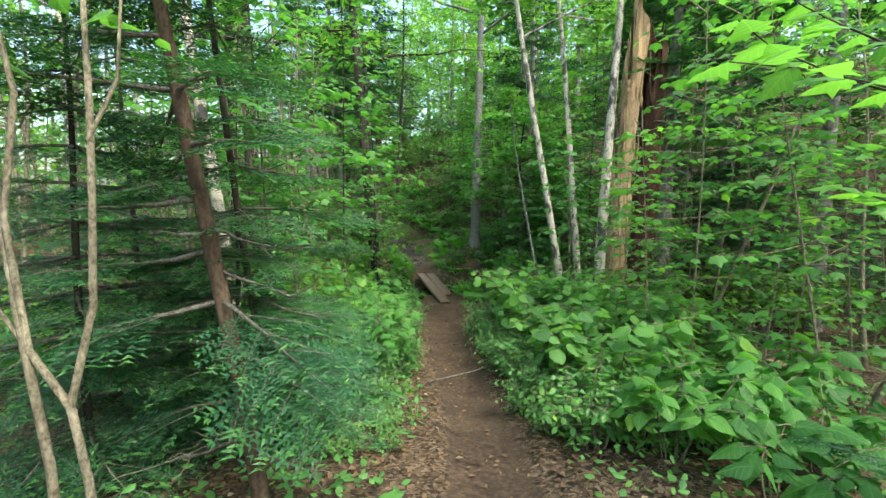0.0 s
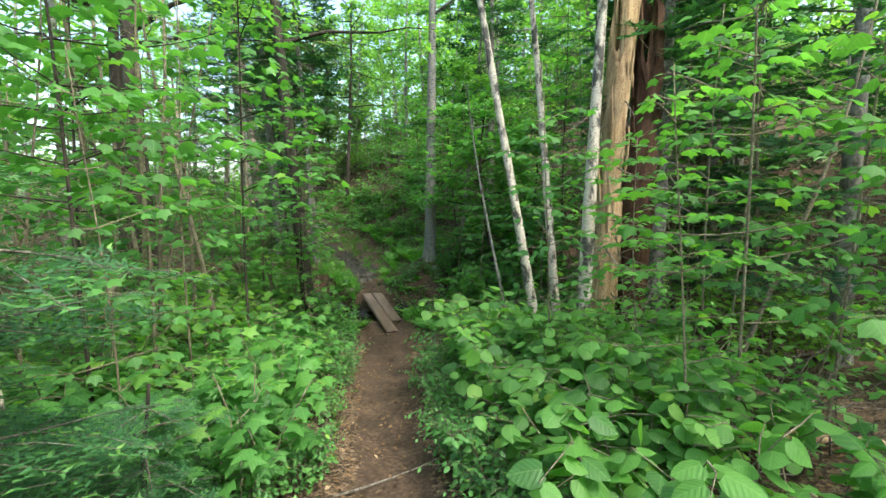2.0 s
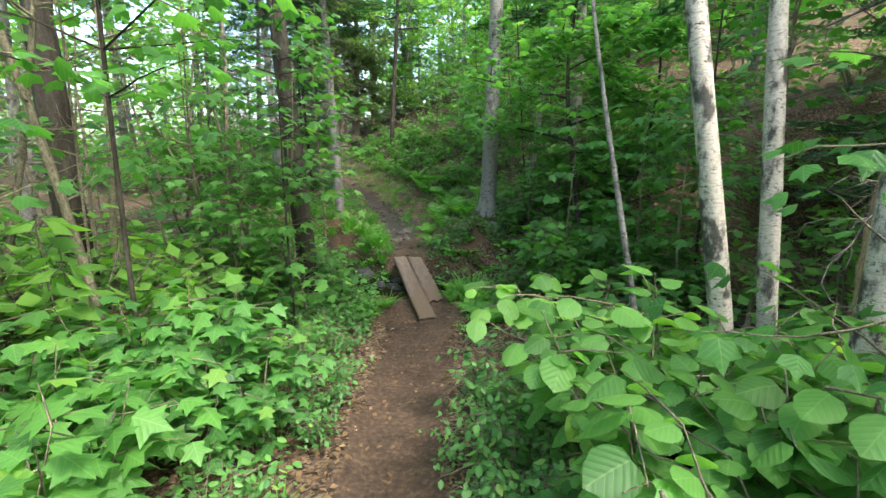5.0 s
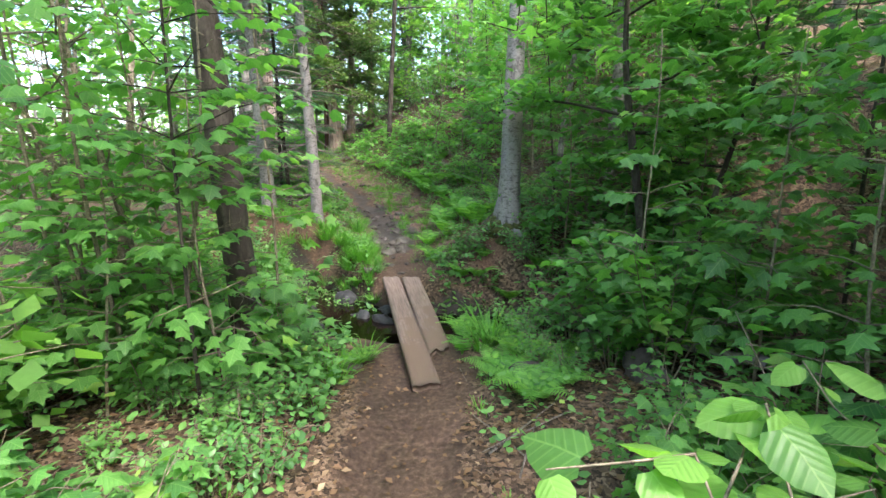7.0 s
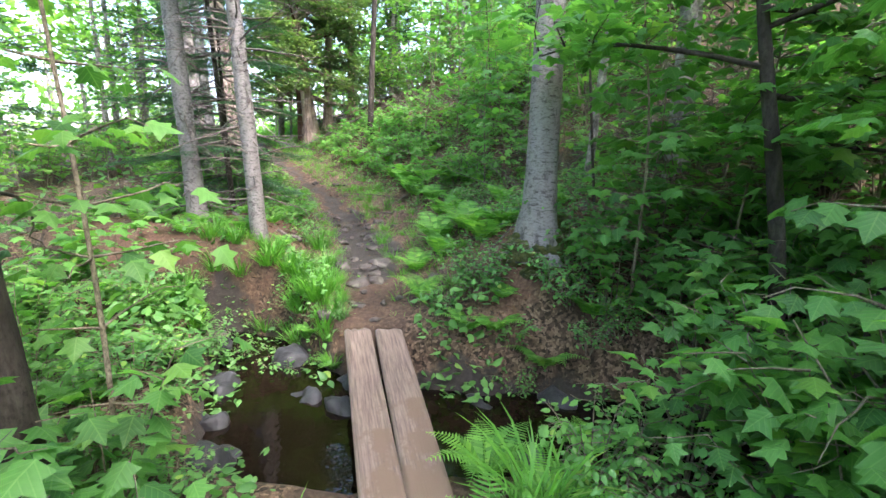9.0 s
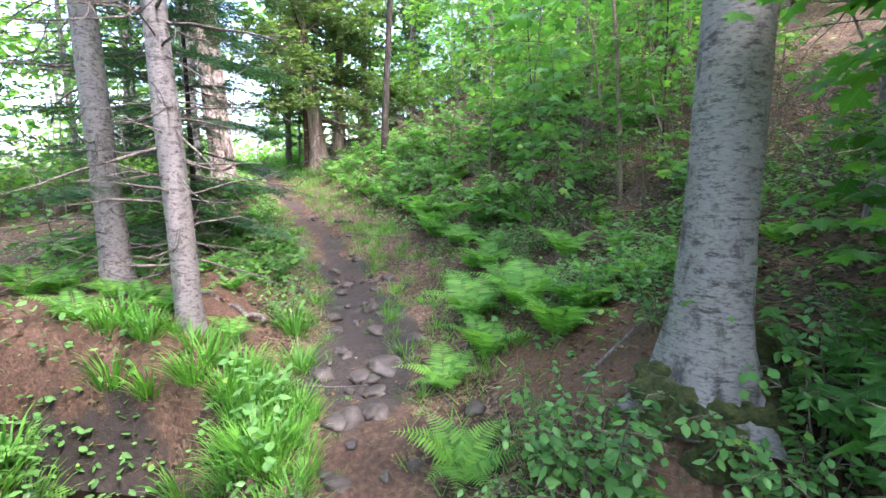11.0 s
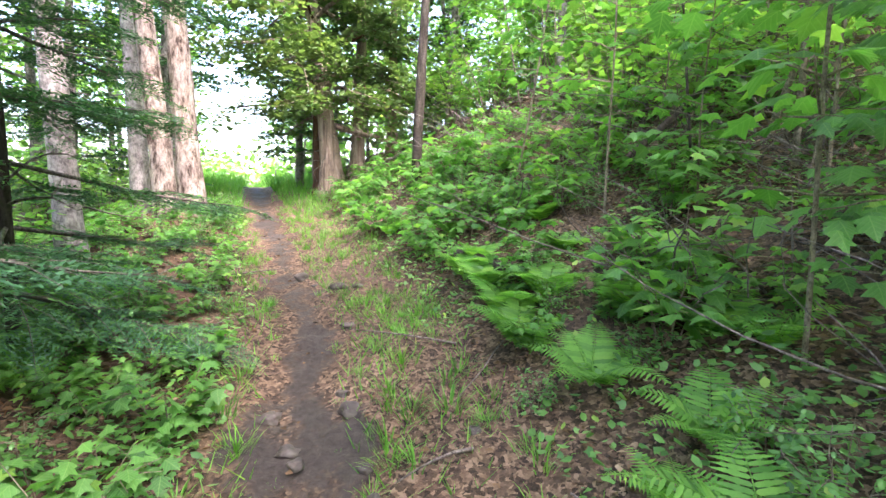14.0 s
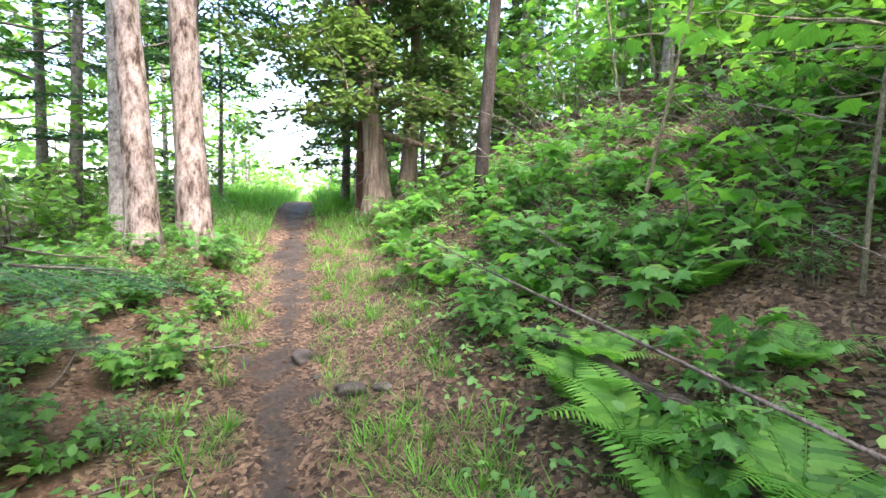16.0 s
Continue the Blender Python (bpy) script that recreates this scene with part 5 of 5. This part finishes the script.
# thin bare stems of the thicket
thicket = root("sapling_stem", -2.6, 7.0, None, "thin pale upright sapling stem in the thicket", "sapling", "thin stems of the thicket")
part("stem", trunk_mesh(trunk_line(5.0, (-0.08, 0.0), 0.12), 0.032, 0.008, 1.3, 7, 0.05), STEM, thicket, "", True)
part("deadwood", dead_limbs(trunk_line(5.0, (-0.08, 0.0), 0.02), 0.03, 1.0, 4.5, 9, 0.7, 0.4), STEM, thicket, "thin bare side twigs")
repeat(thicket, scatter(34, -5.5, -1.7, 4.0, 9.2, lambda x, y, d: d < -1.75, 0.22), (0.6, 1.2), 7)
repeat(thicket, scatter(12, 2.4, 7.0, 2.0, 9.5, lambda x, y, d: d > 2.2, 0.3), (0.5, 1.1), 8)
repeat(thicket, scatter(46, -0.6, 7.0, 14.5, 24.0, lambda x, y, d: d > 2.4, 0.3), (0.5, 1.0), 8)
repeat(thicket, scatter(14, -4.0, -1.2, 8.6, 9.3, lambda x, y, d: d < -1.0, 0.2), (0.4, 0.8), 10)

# ---- by the brook ----
vib = [shrub("viburnum_shrub", 1.45 + 0.4 * k, 9.2 + 0.2 * k, 0.75, 0.45, 7, 11, 0.1, "shrub with lobed green leaves leaning over the brook", LEAF_MAPLE, MAPLE, group="shrubs at the brook") for k in range(3)]
repeat(vib[0], scatter(24, 0.75, 2.9, 8.8, 11.3, lambda x, y, d: d > 1.3, 0.28), (0.7, 1.3))
repeat(vib[1], scatter(8, 1.3, 3.2, 8.8, 12.0, lambda x, y, d: d > 1.5 and (x - 0.98) ** 2 + (y - 11.5) ** 2 > 0.5, 0.3), (0.8, 1.2))
repeat(vib[2], scatter(8, 1.0, 1.9, 7.0, 8.3, lambda x, y, d: d > 0.9, 0.25), (0.4, 0.6))
repeat(mp[2], scatter(14, -2.8, -0.9, 8.2, 9.4, lambda x, y, d: d < -0.9, 0.25), (0.5, 0.95))
repeat(lm[0], [(-1.75, 9.0), (2.6, 12.3), (-1.4, 8.6), (3.0, 11.2)], (0.55, 0.8), 5)
layered_sapling("maple_sapling", -1.23, 9.58, 3.3, "thin maple sapling with bright leaves rising from the brook's bank", 11, 0.42, 0.1, 0.45, LEAF_MAPLE, HAZEL, per=7)
layered_sapling("maple_sapling", 0.6, 14.85, 2.7, "young maple whose broad leaves reach out over the trail's edge", 8, 0.75, 0.13, 0.6, LEAF_MAPLE, per=9)
brook_m = [layered_sapling("maple_sapling", *p, h, "young maple with lobed green leaves standing over the brook", 9, 0.6, 0.11, 0.35, LEAF_MAPLE, group="maple saplings at the brook", per=11) for p, h in (((1.55, 9.3), 2.3), ((1.35, 10.95), 2.1))]
repeat(brook_m[0], [(2.1, 8.8), (2.3, 9.6), (1.9, 10.9), (2.6, 10.7), (2.9, 9.2), (2.3, 8.2)], (0.75, 1.15), 6)
repeat(brook_m[1], [(1.7, 11.6), (2.3, 11.7), (3.0, 12.1), (-2.1, 8.9), (-1.7, 8.3), (-2.6, 9.3), (-1.1, 8.5)], (0.7, 1.1), 6)
repeat(brook_m[1], [(0.95, 14.75), (1.3, 15.3), (0.75, 16.4), (1.8, 14.9)], (0.65, 0.85), 6)
fern_a = fern("fern", 0.72, 8.65, 0.5, 7, "bright green fern with arching fronds at the trail's edge", upright=0.7)
fern_b = fern("fern", 0.3, 12.85, 0.62, 8, "bright green fern with arching fronds on the bank", upright=0.85)
fern_c = fern("fern", -0.75, 16.3, 0.6, 7, "fern with broad arching fronds beside the trail", pairs=22, upright=0.75)
repeat(fern_a, [(0.95, 8.85), (0.62, 8.95), (0.55, 9.5), (0.8, 9.9), (0.3, 9.75)], (0.6, 0.95))
repeat(fern_b, [(0.02, 12.5), (-0.05, 13.1), (0.25, 13.35), (0.6, 12.5), (-0.2, 12.2), (0.1, 14.1), (-0.1, 11.55), (0.15, 14.6), (0.75, 13.7)], (0.6, 1.05))
repeat(fern_b, [(0.62, 12.62), (0.42, 12.35), (0.8, 12.95), (0.95, 12.6)], (0.65, 0.85))
repeat(fern_c, [(-0.6, 15.95), (-0.95, 16.6), (-0.35, 16.0), (-0.15, 16.6), (-0.55, 15.6), (0.25, 16.3), (-0.3, 17.2), (-0.85, 16.8), (0.4, 15.2), (0.1, 15.5), (-0.2, 15.1)], (0.65, 1.05))
fern_d = fern("fern", -2.1, 11.9, 0.5, 7, "fern among the undergrowth under the spruces", plain=True, upright=0.8)
repeat(fern_d, scatter(34, -5.0, -1.3, 10.9, 16.5, lambda x, y, d: d < -0.8, 0.3), (0.45, 0.9))
repeat(fern_d, scatter(20, -2.0, 3.0, 12.0, 19.0, lambda x, y, d: 1.1 < d < 4, 0.4), (0.5, 0.9))
repeat(fern_d, scatter(30, -8.0, -2.5, 8.0, 12.0, lambda x, y, d: d < -2.3, 0.35), (0.7, 1.2))
repeat(fern_a, [(-0.75, 11.15), (-1.3, 11.3), (-1.75, 11.5), (-2.1, 11.6), (0.25, 11.0), (0.5, 11.1), (-1.0, 11.45), (-0.5, 9.2), (-0.85, 9.05)], (0.4, 0.75))
repeat(rasp[1], [(-0.7, 11.3), (-1.15, 11.2), (-1.55, 11.4), (-1.9, 11.35), (-2.3, 11.4), (0.3, 11.3), (0.55, 10.95), (-0.9, 9.2), (-1.3, 9.1), (-1.7, 9.15), (0.05, 11.2)], (0.35, 0.7))
repeat(fern_a, [(0.45, 10.98), (0.78, 10.88), (1.1, 10.92), (1.4, 11.0), (0.7, 9.28), (0.95, 9.2), (1.25, 9.35), (0.55, 9.05), (1.7, 10.8)], (0.65, 1.0))
repeat(rasp[0], [(0.4, 11.2), (0.95, 11.0), (1.25, 10.85), (1.55, 10.95), (0.6, 10.85), (1.15, 11.25), (0.25, 11.35)], (0.5, 0.85))
repeat(rasp[2], scatter(40, -3.4, -0.9, 9.2, 11.6, lambda x, y, d: d < -0.75, 0.14), (0.4, 0.85))
repeat(mp[2], scatter(10, -3.6, -1.7, 9.4, 11.4, lambda x, y, d: d < -1.2, 0.3), (0.5, 0.9))
repeat(fern_d, scatter(24, -4.2, -1.0, 9.3, 13.0, lambda x, y, d: d < -0.8, 0.25), (0.5, 0.95))
repeat(rasp[1], scatter(26, 0.6, 2.6, 9.0, 11.2, lambda x, y, d: d > 0.55, 0.15), (0.5, 0.9))
fern("fern", 0.28, 9.35, 0.3, 5, "small fern sprouting beside the planks", upright=1.1, pairs=14)
tuft = grass_tuft("grass_tuft", -1.35, 12.95, 0.26, 90, "dense green grass tuft beside the trail")
tuft2 = grass_tuft("grass_tuft", -0.7, 13.3, 0.13, 60, "low grass tuft in the muddy trail", 0.09)
tuft3 = grass_tuft("grass_tuft", 0.5, 9.5, 0.42, 50, "long grass hanging over the brook", 0.06)
repeat(tuft, scatter(26, -2.2, -0.85, 11.0, 12.4, lambda x, y, d: d < -0.45, 0.12), (0.55, 0.95))
repeat(tuft, [(-1.2, 11.9), (-1.0, 11.6), (-1.35, 12.2), (-0.85, 11.35), (-1.5, 11.7), (-0.6, 8.95), (-1.1, 12.4), (-3.0, 17.3), (-3.3, 17.8), (-2.55, 16.4)], (0.6, 1.05))
repeat(tuft, scatter(26, -1.35, -0.4, 10.85, 12.0, lambda x, y, d: d < -0.24, 0.1), (0.45, 0.8))
repeat(tuft3, [(0.62, 9.55), (0.42, 9.42), (-0.45, 9.3)], (0.6, 1.0))
repeat(tuft2, scatter(230, -4.6, 0.3, 11.3, 20.5, lambda x, y, d: -0.5 < d < 1.0 and abs(d) > (0.05 if y < 14.6 else 0.14), 0.1), (0.5, 1.2))
repeat(tuft2, scatter(40, -1.2, 0.7, 3.0, 9.0, lambda x, y, d: 0.4 < abs(d) < 0.8, 0.2), (0.5, 0.9))

# ---- the bank and the last stretch ----
bank_m = [shrub("maple_seedling", -0.1 + 0.4 * k, 17.3 + 0.6 * k, 0.55, 0.42, 5, 8, 0.12, "maple seedling with broad lobed leaves on the leafy bank", LEAF_MAPLE, MAPLE, group="maple seedlings on the bank") for k in range(3)]
repeat(bank_m[0], scatter(40, -3.0, 3.5, 14.3, 21.0, lambda x, y, d: 1.15 < d < 5.5 and (x + 0.4) ** 2 + (y - 16.2) ** 2 > 0.6, 0.3), (0.55, 1.1))
repeat(bank_m[1], scatter(30, -3.4, 1.5, 15.0, 21.5, lambda x, y, d: 1.0 < d < 2.6, 0.25), (0.45, 0.85))
repeat(bank_m[2], scatter(90, -6.5, -1.6, 13.2, 20.0, lambda x, y, d: -3.0 < d < -0.5, 0.2), (0.35, 0.7))
bl = [layered_sapling("maple_sapling", *p, 3.2, "young maple with level sprays of bright leaves on the bank", 9, 0.8, 0.11, 0.8, LEAF_MAPLE, group="maple saplings on the bank") for p in ((0.2, 16.85), (1.35, 16.0))]
repeat(bank_m[2], scatter(40, -5.2, -1.6, 14.6, 17.8, lambda x, y, d: -2.6 < d < -0.5, 0.2), (0.35, 0.65))
repeat(bank_m[1], scatter(22, -2.6, 4.5, 12.9, 20.0, lambda x, y, d: 1.2 < d < 5.5, 0.24), (0.5, 1.0))
repeat(brush, scatter(26, -1.5, 5.0, 13.0, 20.5, lambda x, y, d: 1.7 < d < 6, 0.45), (0.6, 1.1))
repeat(bl[0], scatter(22, -1.5, 5.0, 16.5, 23.5, lambda x, y, d: d > 2.3, 0.55), (0.7, 1.2), 6)
repeat(bl[1], [(2.2, 14.8), (2.7, 16.2), (1.7, 17.6), (3.3, 15.3), (3.6, 13.6)], (0.8, 1.1), 6)
repeat(hz_far, scatter(26, 0.0, 6.0, 17.0, 24.0, lambda x, y, d: d > 3.0, 0.4), (0.8, 1.5))
repeat(rasp[0], scatter(60, -6.5, 2.0, 11.6, 22.0, lambda x, y, d: (0.95 < d < 2.4) or (-2.5 < d < -0.5), 0.2), (0.35, 0.7))

# ---- the wood around ----
CLEAR_A, CLEAR_B = math.radians(27), math.radians(37)


def in_clearing(x, y):
    """The open ground beyond the crest, where the sky shows."""
    a = math.atan2(-(x + 1.0), y - 14.3)
    return CLEAR_A < a < CLEAR_B and math.hypot(x + 1.0, y - 14.3) > 6.2


wood_keep = lambda x, y, d: not in_clearing(x, y)
bt = [broad_tree("maple_tree", *p, h, 0.085, (0.01, 0.0), b, l, cf, 2.3, 18, 14, 0.17, group="trees of the wood", dead=8) for p, h, b, l, cf in
      (((6.4, 10.6), 10, BARK_GREY, "grey-barked young tree with a light green crown", 0.9), ((-6.2, 11.0), 11, BARK_GREY, "grey-barked young tree with a light green crown", 1.2), ((3.6, 18.6), 9.5, BARK_GREY, "grey-barked young tree on the bank with a light crown", 0.9))]
repeat(bt[0], scatter(15, 4.5, 20.0, -6.0, 14.0, lambda x, y, d: d > 4.2 and (y > 6 or d > 8), 1.5), (0.8, 1.3), 2)
repeat(bt[1], scatter(5, -22.0, -8.5, 0.0, 17.0, lambda x, y, d: d < -7.5, 2.8), (0.8, 1.35), 2)
repeat(bt[2], scatter(34, -3.0, 18.0, 17.0, 36.0, lambda x, y, d: d > 4.2 and not in_clearing(x, y), 1.4), (0.75, 1.25), 2)
repeat(bt[0], scatter(10, -16, 14, -20.0, -9.0, wood_keep, 2.0), (0.9, 1.3), 2)
repeat(bt[1], scatter(8, -24.0, -8.0, 14.0, 24.0, lambda x, y, d: d < -5 and not in_clearing(x, y), 2.2), (0.8, 1.3), 2)
repeat(bt[1], [(-8.2, 19.6), (-7.0, 17.6), (-9.5, 22.5), (-11.5, 25.0), (-5.6, 24.6), (-4.4, 25.6), (-8.1, 23.0), (-7.6, 28.5), (-13.5, 31.0)], (0.6, 0.9), 2)
repeat(hz_far, scatter(70, -3.5, 8.0, 17.5, 28.0, lambda x, y, d: d > 3.2, 0.45), (0.9, 1.7))
repeat(hz_far, scatter(24, -10.0, -4.6, 15.5, 24.0, lambda x, y, d: d < -1.6 and not in_clearing(x, y), 0.5), (0.7, 1.3))
far_fir = fir("spruce_tree", 5.2, 6.4, 10, 0.12, "dark spruce deep in the wood", 2.2, 13, 1.2, (0, 0), BARK_GREY, False, "spruces of the wood", 20, False)
repeat(far_fir, scatter(3, -16.0, -7.5, 2.0, 12.0, lambda x, y, d: d < -7.2, 2.2), (0.7, 1.2), 2)
repeat(far_fir, scatter(6, 5.0, 15.0, 3.0, 15.0, lambda x, y, d: d > 4.5, 1.8), (0.7, 1.2), 2)
repeat(far_fir, [(-7.4, 19.4), (-8.6, 17.0), (-2.0, 25.5)], (0.6, 0.9), 2)

# far woods on every side, too many to count
woods = Geo()
stems = Geo()
for _ in range(520):
    a, r = rng.uniform(0, 2 * np.pi), rng.uniform(17, 48)
    x, y = r * math.cos(a), 9 + r * math.sin(a)
    if in_clearing(x, y) and r < 26:
        continue
    if x < -9 and y < 22 and rng.uniform() < 0.6:
        continue
    h = rng.uniform(5, 12) if not in_clearing(x, y) else rng.uniform(1.5, 4)
    z = floor_z(x, y)
    stems.tube([(x, y, z - 0.2), (x + rng.normal(0, 0.2), y + rng.normal(0, 0.2), z + h * 0.9)], [0.07, 0.02], 5, False)
    n = 7
    c = np.stack([x + rng.normal(0, 1.1, n), y + rng.normal(0, 1.1, n), z + h * rng.uniform(0.02, 1.0, n) ** 1.2], -1)
    cloud(woods, c, (1.3, 1.3, 0.8), 34, 0.34, LEAF_FAR, 0.5, 0.6)
tagged(part("far_woods", woods, CROWN, None, "light green leafy woods in the distance"), category="woods", kind="stuff")
tagged(part("far_trunks", stems, BARK_GREY, None, "grey trunks of the distant woods"), category="woods", kind="stuff")

# ---- forest floor: herbs, fallen leaves, twigs ----
def strew(geo, n, x0, x1, y0, y1, keep, shape, size, lift, flat, upness, margin=0.05):
    x, y = rng.uniform(x0, x1, n), rng.uniform(y0, y1, n)
    d, _ = lateral(x, y)
    k = keep(x, y, d) & (stream(x, y) > margin)
    x, y = x[k], y[k]
    m = len(x)
    p = np.stack([x, y, land(x, y) + rng.uniform(*lift, m)], -1)
    geo.pieces(shape, p, axes(rand_dirs(m, flat), ups(m, upness), size * rng.uniform(0.5, 1.25, m)))


herbs = Geo()
patchy = lambda x, y, t: value_noise(x * 1.3 + 20, y * 1.3) > t
strew(herbs, 15000, -4.5, 3.5, 1.0, 9.3, lambda x, y, d: (np.abs(d) > 0.42) & patchy(x, y, -0.15), LEAF_SMALL, 0.055, (0.02, 0.2), 0.3, 0.35)
strew(herbs, 20000, -7.0, 4.0, 10.8, 23.0, lambda x, y, d: (((d > 0.75) & (d < 5)) | (d < -0.38)) & patchy(x, y, 0.05), LEAF_LOBED, 0.04, (0.015, 0.14), 0.4, 0.6)
strew(herbs, 9000, 0.2, 4.0, 12.5, 20.0, lambda x, y, d: (d > 1.2) & patchy(x, y, -0.1), LEAF_SMALL, 0.06, (0.02, 0.2), 0.3, 0.35)
strew(herbs, 12000, -6.0, 2.0, 13.0, 22.0, lambda x, y, d: (((d > 0.9) & (d < 2.6)) | ((d < -0.36) & (d > -1.4))) & patchy(x, y, -0.3), LEAF_SMALL, 0.05, (0.02, 0.14), 0.3, 0.35)
strew(herbs, 4000, -2.0, 5.0, 13.2, 20.0, lambda x, y, d: (d > 1.1) & (d < 6) & patchy(x, y, -0.2), LEAF_SMALL, 0.05, (0.02, 0.2), 0.4, 0.5)
strew(herbs, 1500, -3.2, 0.5, 10.5, 11.2, lambda x, y, d: np.abs(d) > 0.3, LEAF_OVAL, 0.07, (0.03, 0.25), 0.4, 0.5, -0.1)
strew(herbs, 4000, -3.2, -0.3, 10.5, 12.2, lambda x, y, d: (np.abs(d) > 0.35) & patchy(x, y, -0.5), LEAF_SMALL, 0.055, (0.02, 0.22), 0.3, 0.35, -0.08)
strew(herbs, 3500, -3.0, -0.35, 8.3, 9.6, lambda x, y, d: d < -0.45, LEAF_SMALL, 0.06, (0.02, 0.25), 0.3, 0.4)
strew(herbs, 16000, -22.0, 16.0, -2.0, 30.0, lambda x, y, d: np.abs(d) > 3.0, LEAF_FAR, 0.16, (0.03, 0.5), 0.3, 0.4)
tagged(part("undergrowth", herbs, HERB, None, "low green herbs covering the forest floor"), category="undergrowth", kind="stuff")
dry = Geo()
strew(dry, 20000, -4.0, 3.5, 0.8, 9.3, lambda x, y, d: (np.abs(d) > 0.26) | (rng.uniform(0, 1, len(x)) < 0.25), LITTER, 0.045, (0.0, 0.018), 0.15, 0.3)
strew(dry, 38000, -5.0, 5.0, 11.2, 22.0, lambda x, y, d: (d > 1.0) | ((d < -0.35) & (rng.uniform(0, 1, len(x)) < 0.35)) | (rng.uniform(0, 1, len(x)) < 0.06), LITTER, 0.044, (0.0, 0.02), 0.15, 0.3)
tagged(part("leaf_litter", dry, DRY, None, "brown and tan fallen leaves on the ground"), category="leaf litter", kind="stuff")
rust = Geo()
sliver = (np.array([(-0.04, 0, 0), (0.04, 0, 0), (0, 1, 0.03)]), np.array([(0, 1, 2)]))
strew(rust, 16000, -5.6, -1.0, 11.5, 20.0, lambda x, y, d: (d < -0.5) & (d > -3.2), sliver, 0.08, (0.0, 0.02), 0.1, 0.2)
strew(rust, 2500, 0.1, 1.4, 10.9, 12.8, lambda x, y, d: d > 0.55, sliver, 0.07, (0.0, 0.02), 0.1, 0.2)
tagged(part("needle_litter", rust, RUST, None, "rust-coloured fallen needles under the spruces"), category="needle litter", kind="stuff")
blades = Geo()
thin = (np.array([(-0.03, 0, 0), (0.03, 0, 0), (0.0, 1, -0.15)]), np.array([(0, 1, 2)]))
n = 22000
x, y = rng.uniform(-5.5, 0.6, n), rng.uniform(11.3, 22.5, n)
d, _ = lateral(x, y)
k = (np.abs(d) > 0.2) & (d < 1.05) & (d > -0.75) & (value_noise(x * 2.1, y * 2.1) > -0.15)
x, y, d = x[k], y[k], d[k]
a = rng.uniform(0, 2 * np.pi, len(x))
way = np.stack([np.cos(a) * 0.7, np.sin(a) * 0.7, rng.uniform(0.5, 1.3, len(x))], -1)
blades.pieces(thin, np.stack([x, y, land(x, y) - 0.01], -1), axes(way, ups(len(x), 0.5), rng.uniform(0.05, 0.16, len(x))))
n = 30000
r, b = rng.uniform(6.5, 40, n) , rng.uniform(CLEAR_A - 0.12, CLEAR_B + 0.1, n)
x, y = -1.0 - r * np.sin(b), 14.3 + r * np.cos(b)
d, _ = lateral(x, y)
k = np.abs(d) > 0.35
x, y, r = x[k], y[k], r[k]
a = rng.uniform(0, 2 * np.pi, len(x))
way = np.stack([np.cos(a) * 0.5, np.sin(a) * 0.5, rng.uniform(0.7, 1.3, len(x))], -1)
blades.pieces(thin, np.stack([x, y, land(x, y) - 0.01], -1), axes(way, ups(len(x), 0.5), rng.uniform(0.12, 0.4, len(x)) * np.clip(r / 10, 0.7, 2)))
tagged(part("grass", blades, GRASS, None, "thin grass along the trail and in the clearing"), category="grass", kind="stuff")
sticks = Geo()
for x, y in scatter(210, -4.5, 4.5, 1.5, 22, lambda x, y, d: abs(d) > 0.3, 0.0):
    a, ln = rng.uniform(0, 2 * np.pi), rng.uniform(0.15, 0.8)
    x2, y2 = x + math.cos(a) * ln, y + math.sin(a) * ln
    sticks.tube(curve((x, y, floor_z(x, y) + 0.012), (x2, y2, floor_z(x2, y2) + rng.uniform(0.01, 0.12)), 0.06, 5), np.linspace(0.008, 0.003, 5) * rng.uniform(0.5, 1.4), 4)
tagged(part("fallen_twigs", sticks, TWIG, None, "thin grey twigs lying on the forest floor"), category="twigs", kind="stuff")
pebbles = Geo()
for _ in range(160):
    yy = rng.uniform(1.5, 21)
    xx = float(np.interp(yy, TRAIL_Y, TRAIL_X)) + rng.normal(0.1, 0.3)
    v, f = (LITTER[0] * np.array([0.03, 0.025, 0.04]) - np.array([0, 0.0125, 0]), LITTER[1])
    if 9.2 < yy < 11.1:
        continue
    pebbles.add(v + np.array([xx, yy, floor_z(xx, yy) + 0.003]), f)
tagged(part("trail_debris", pebbles, DRY, None, "small bits of leaf and bark on the trail"), category="debris", kind="stuff")
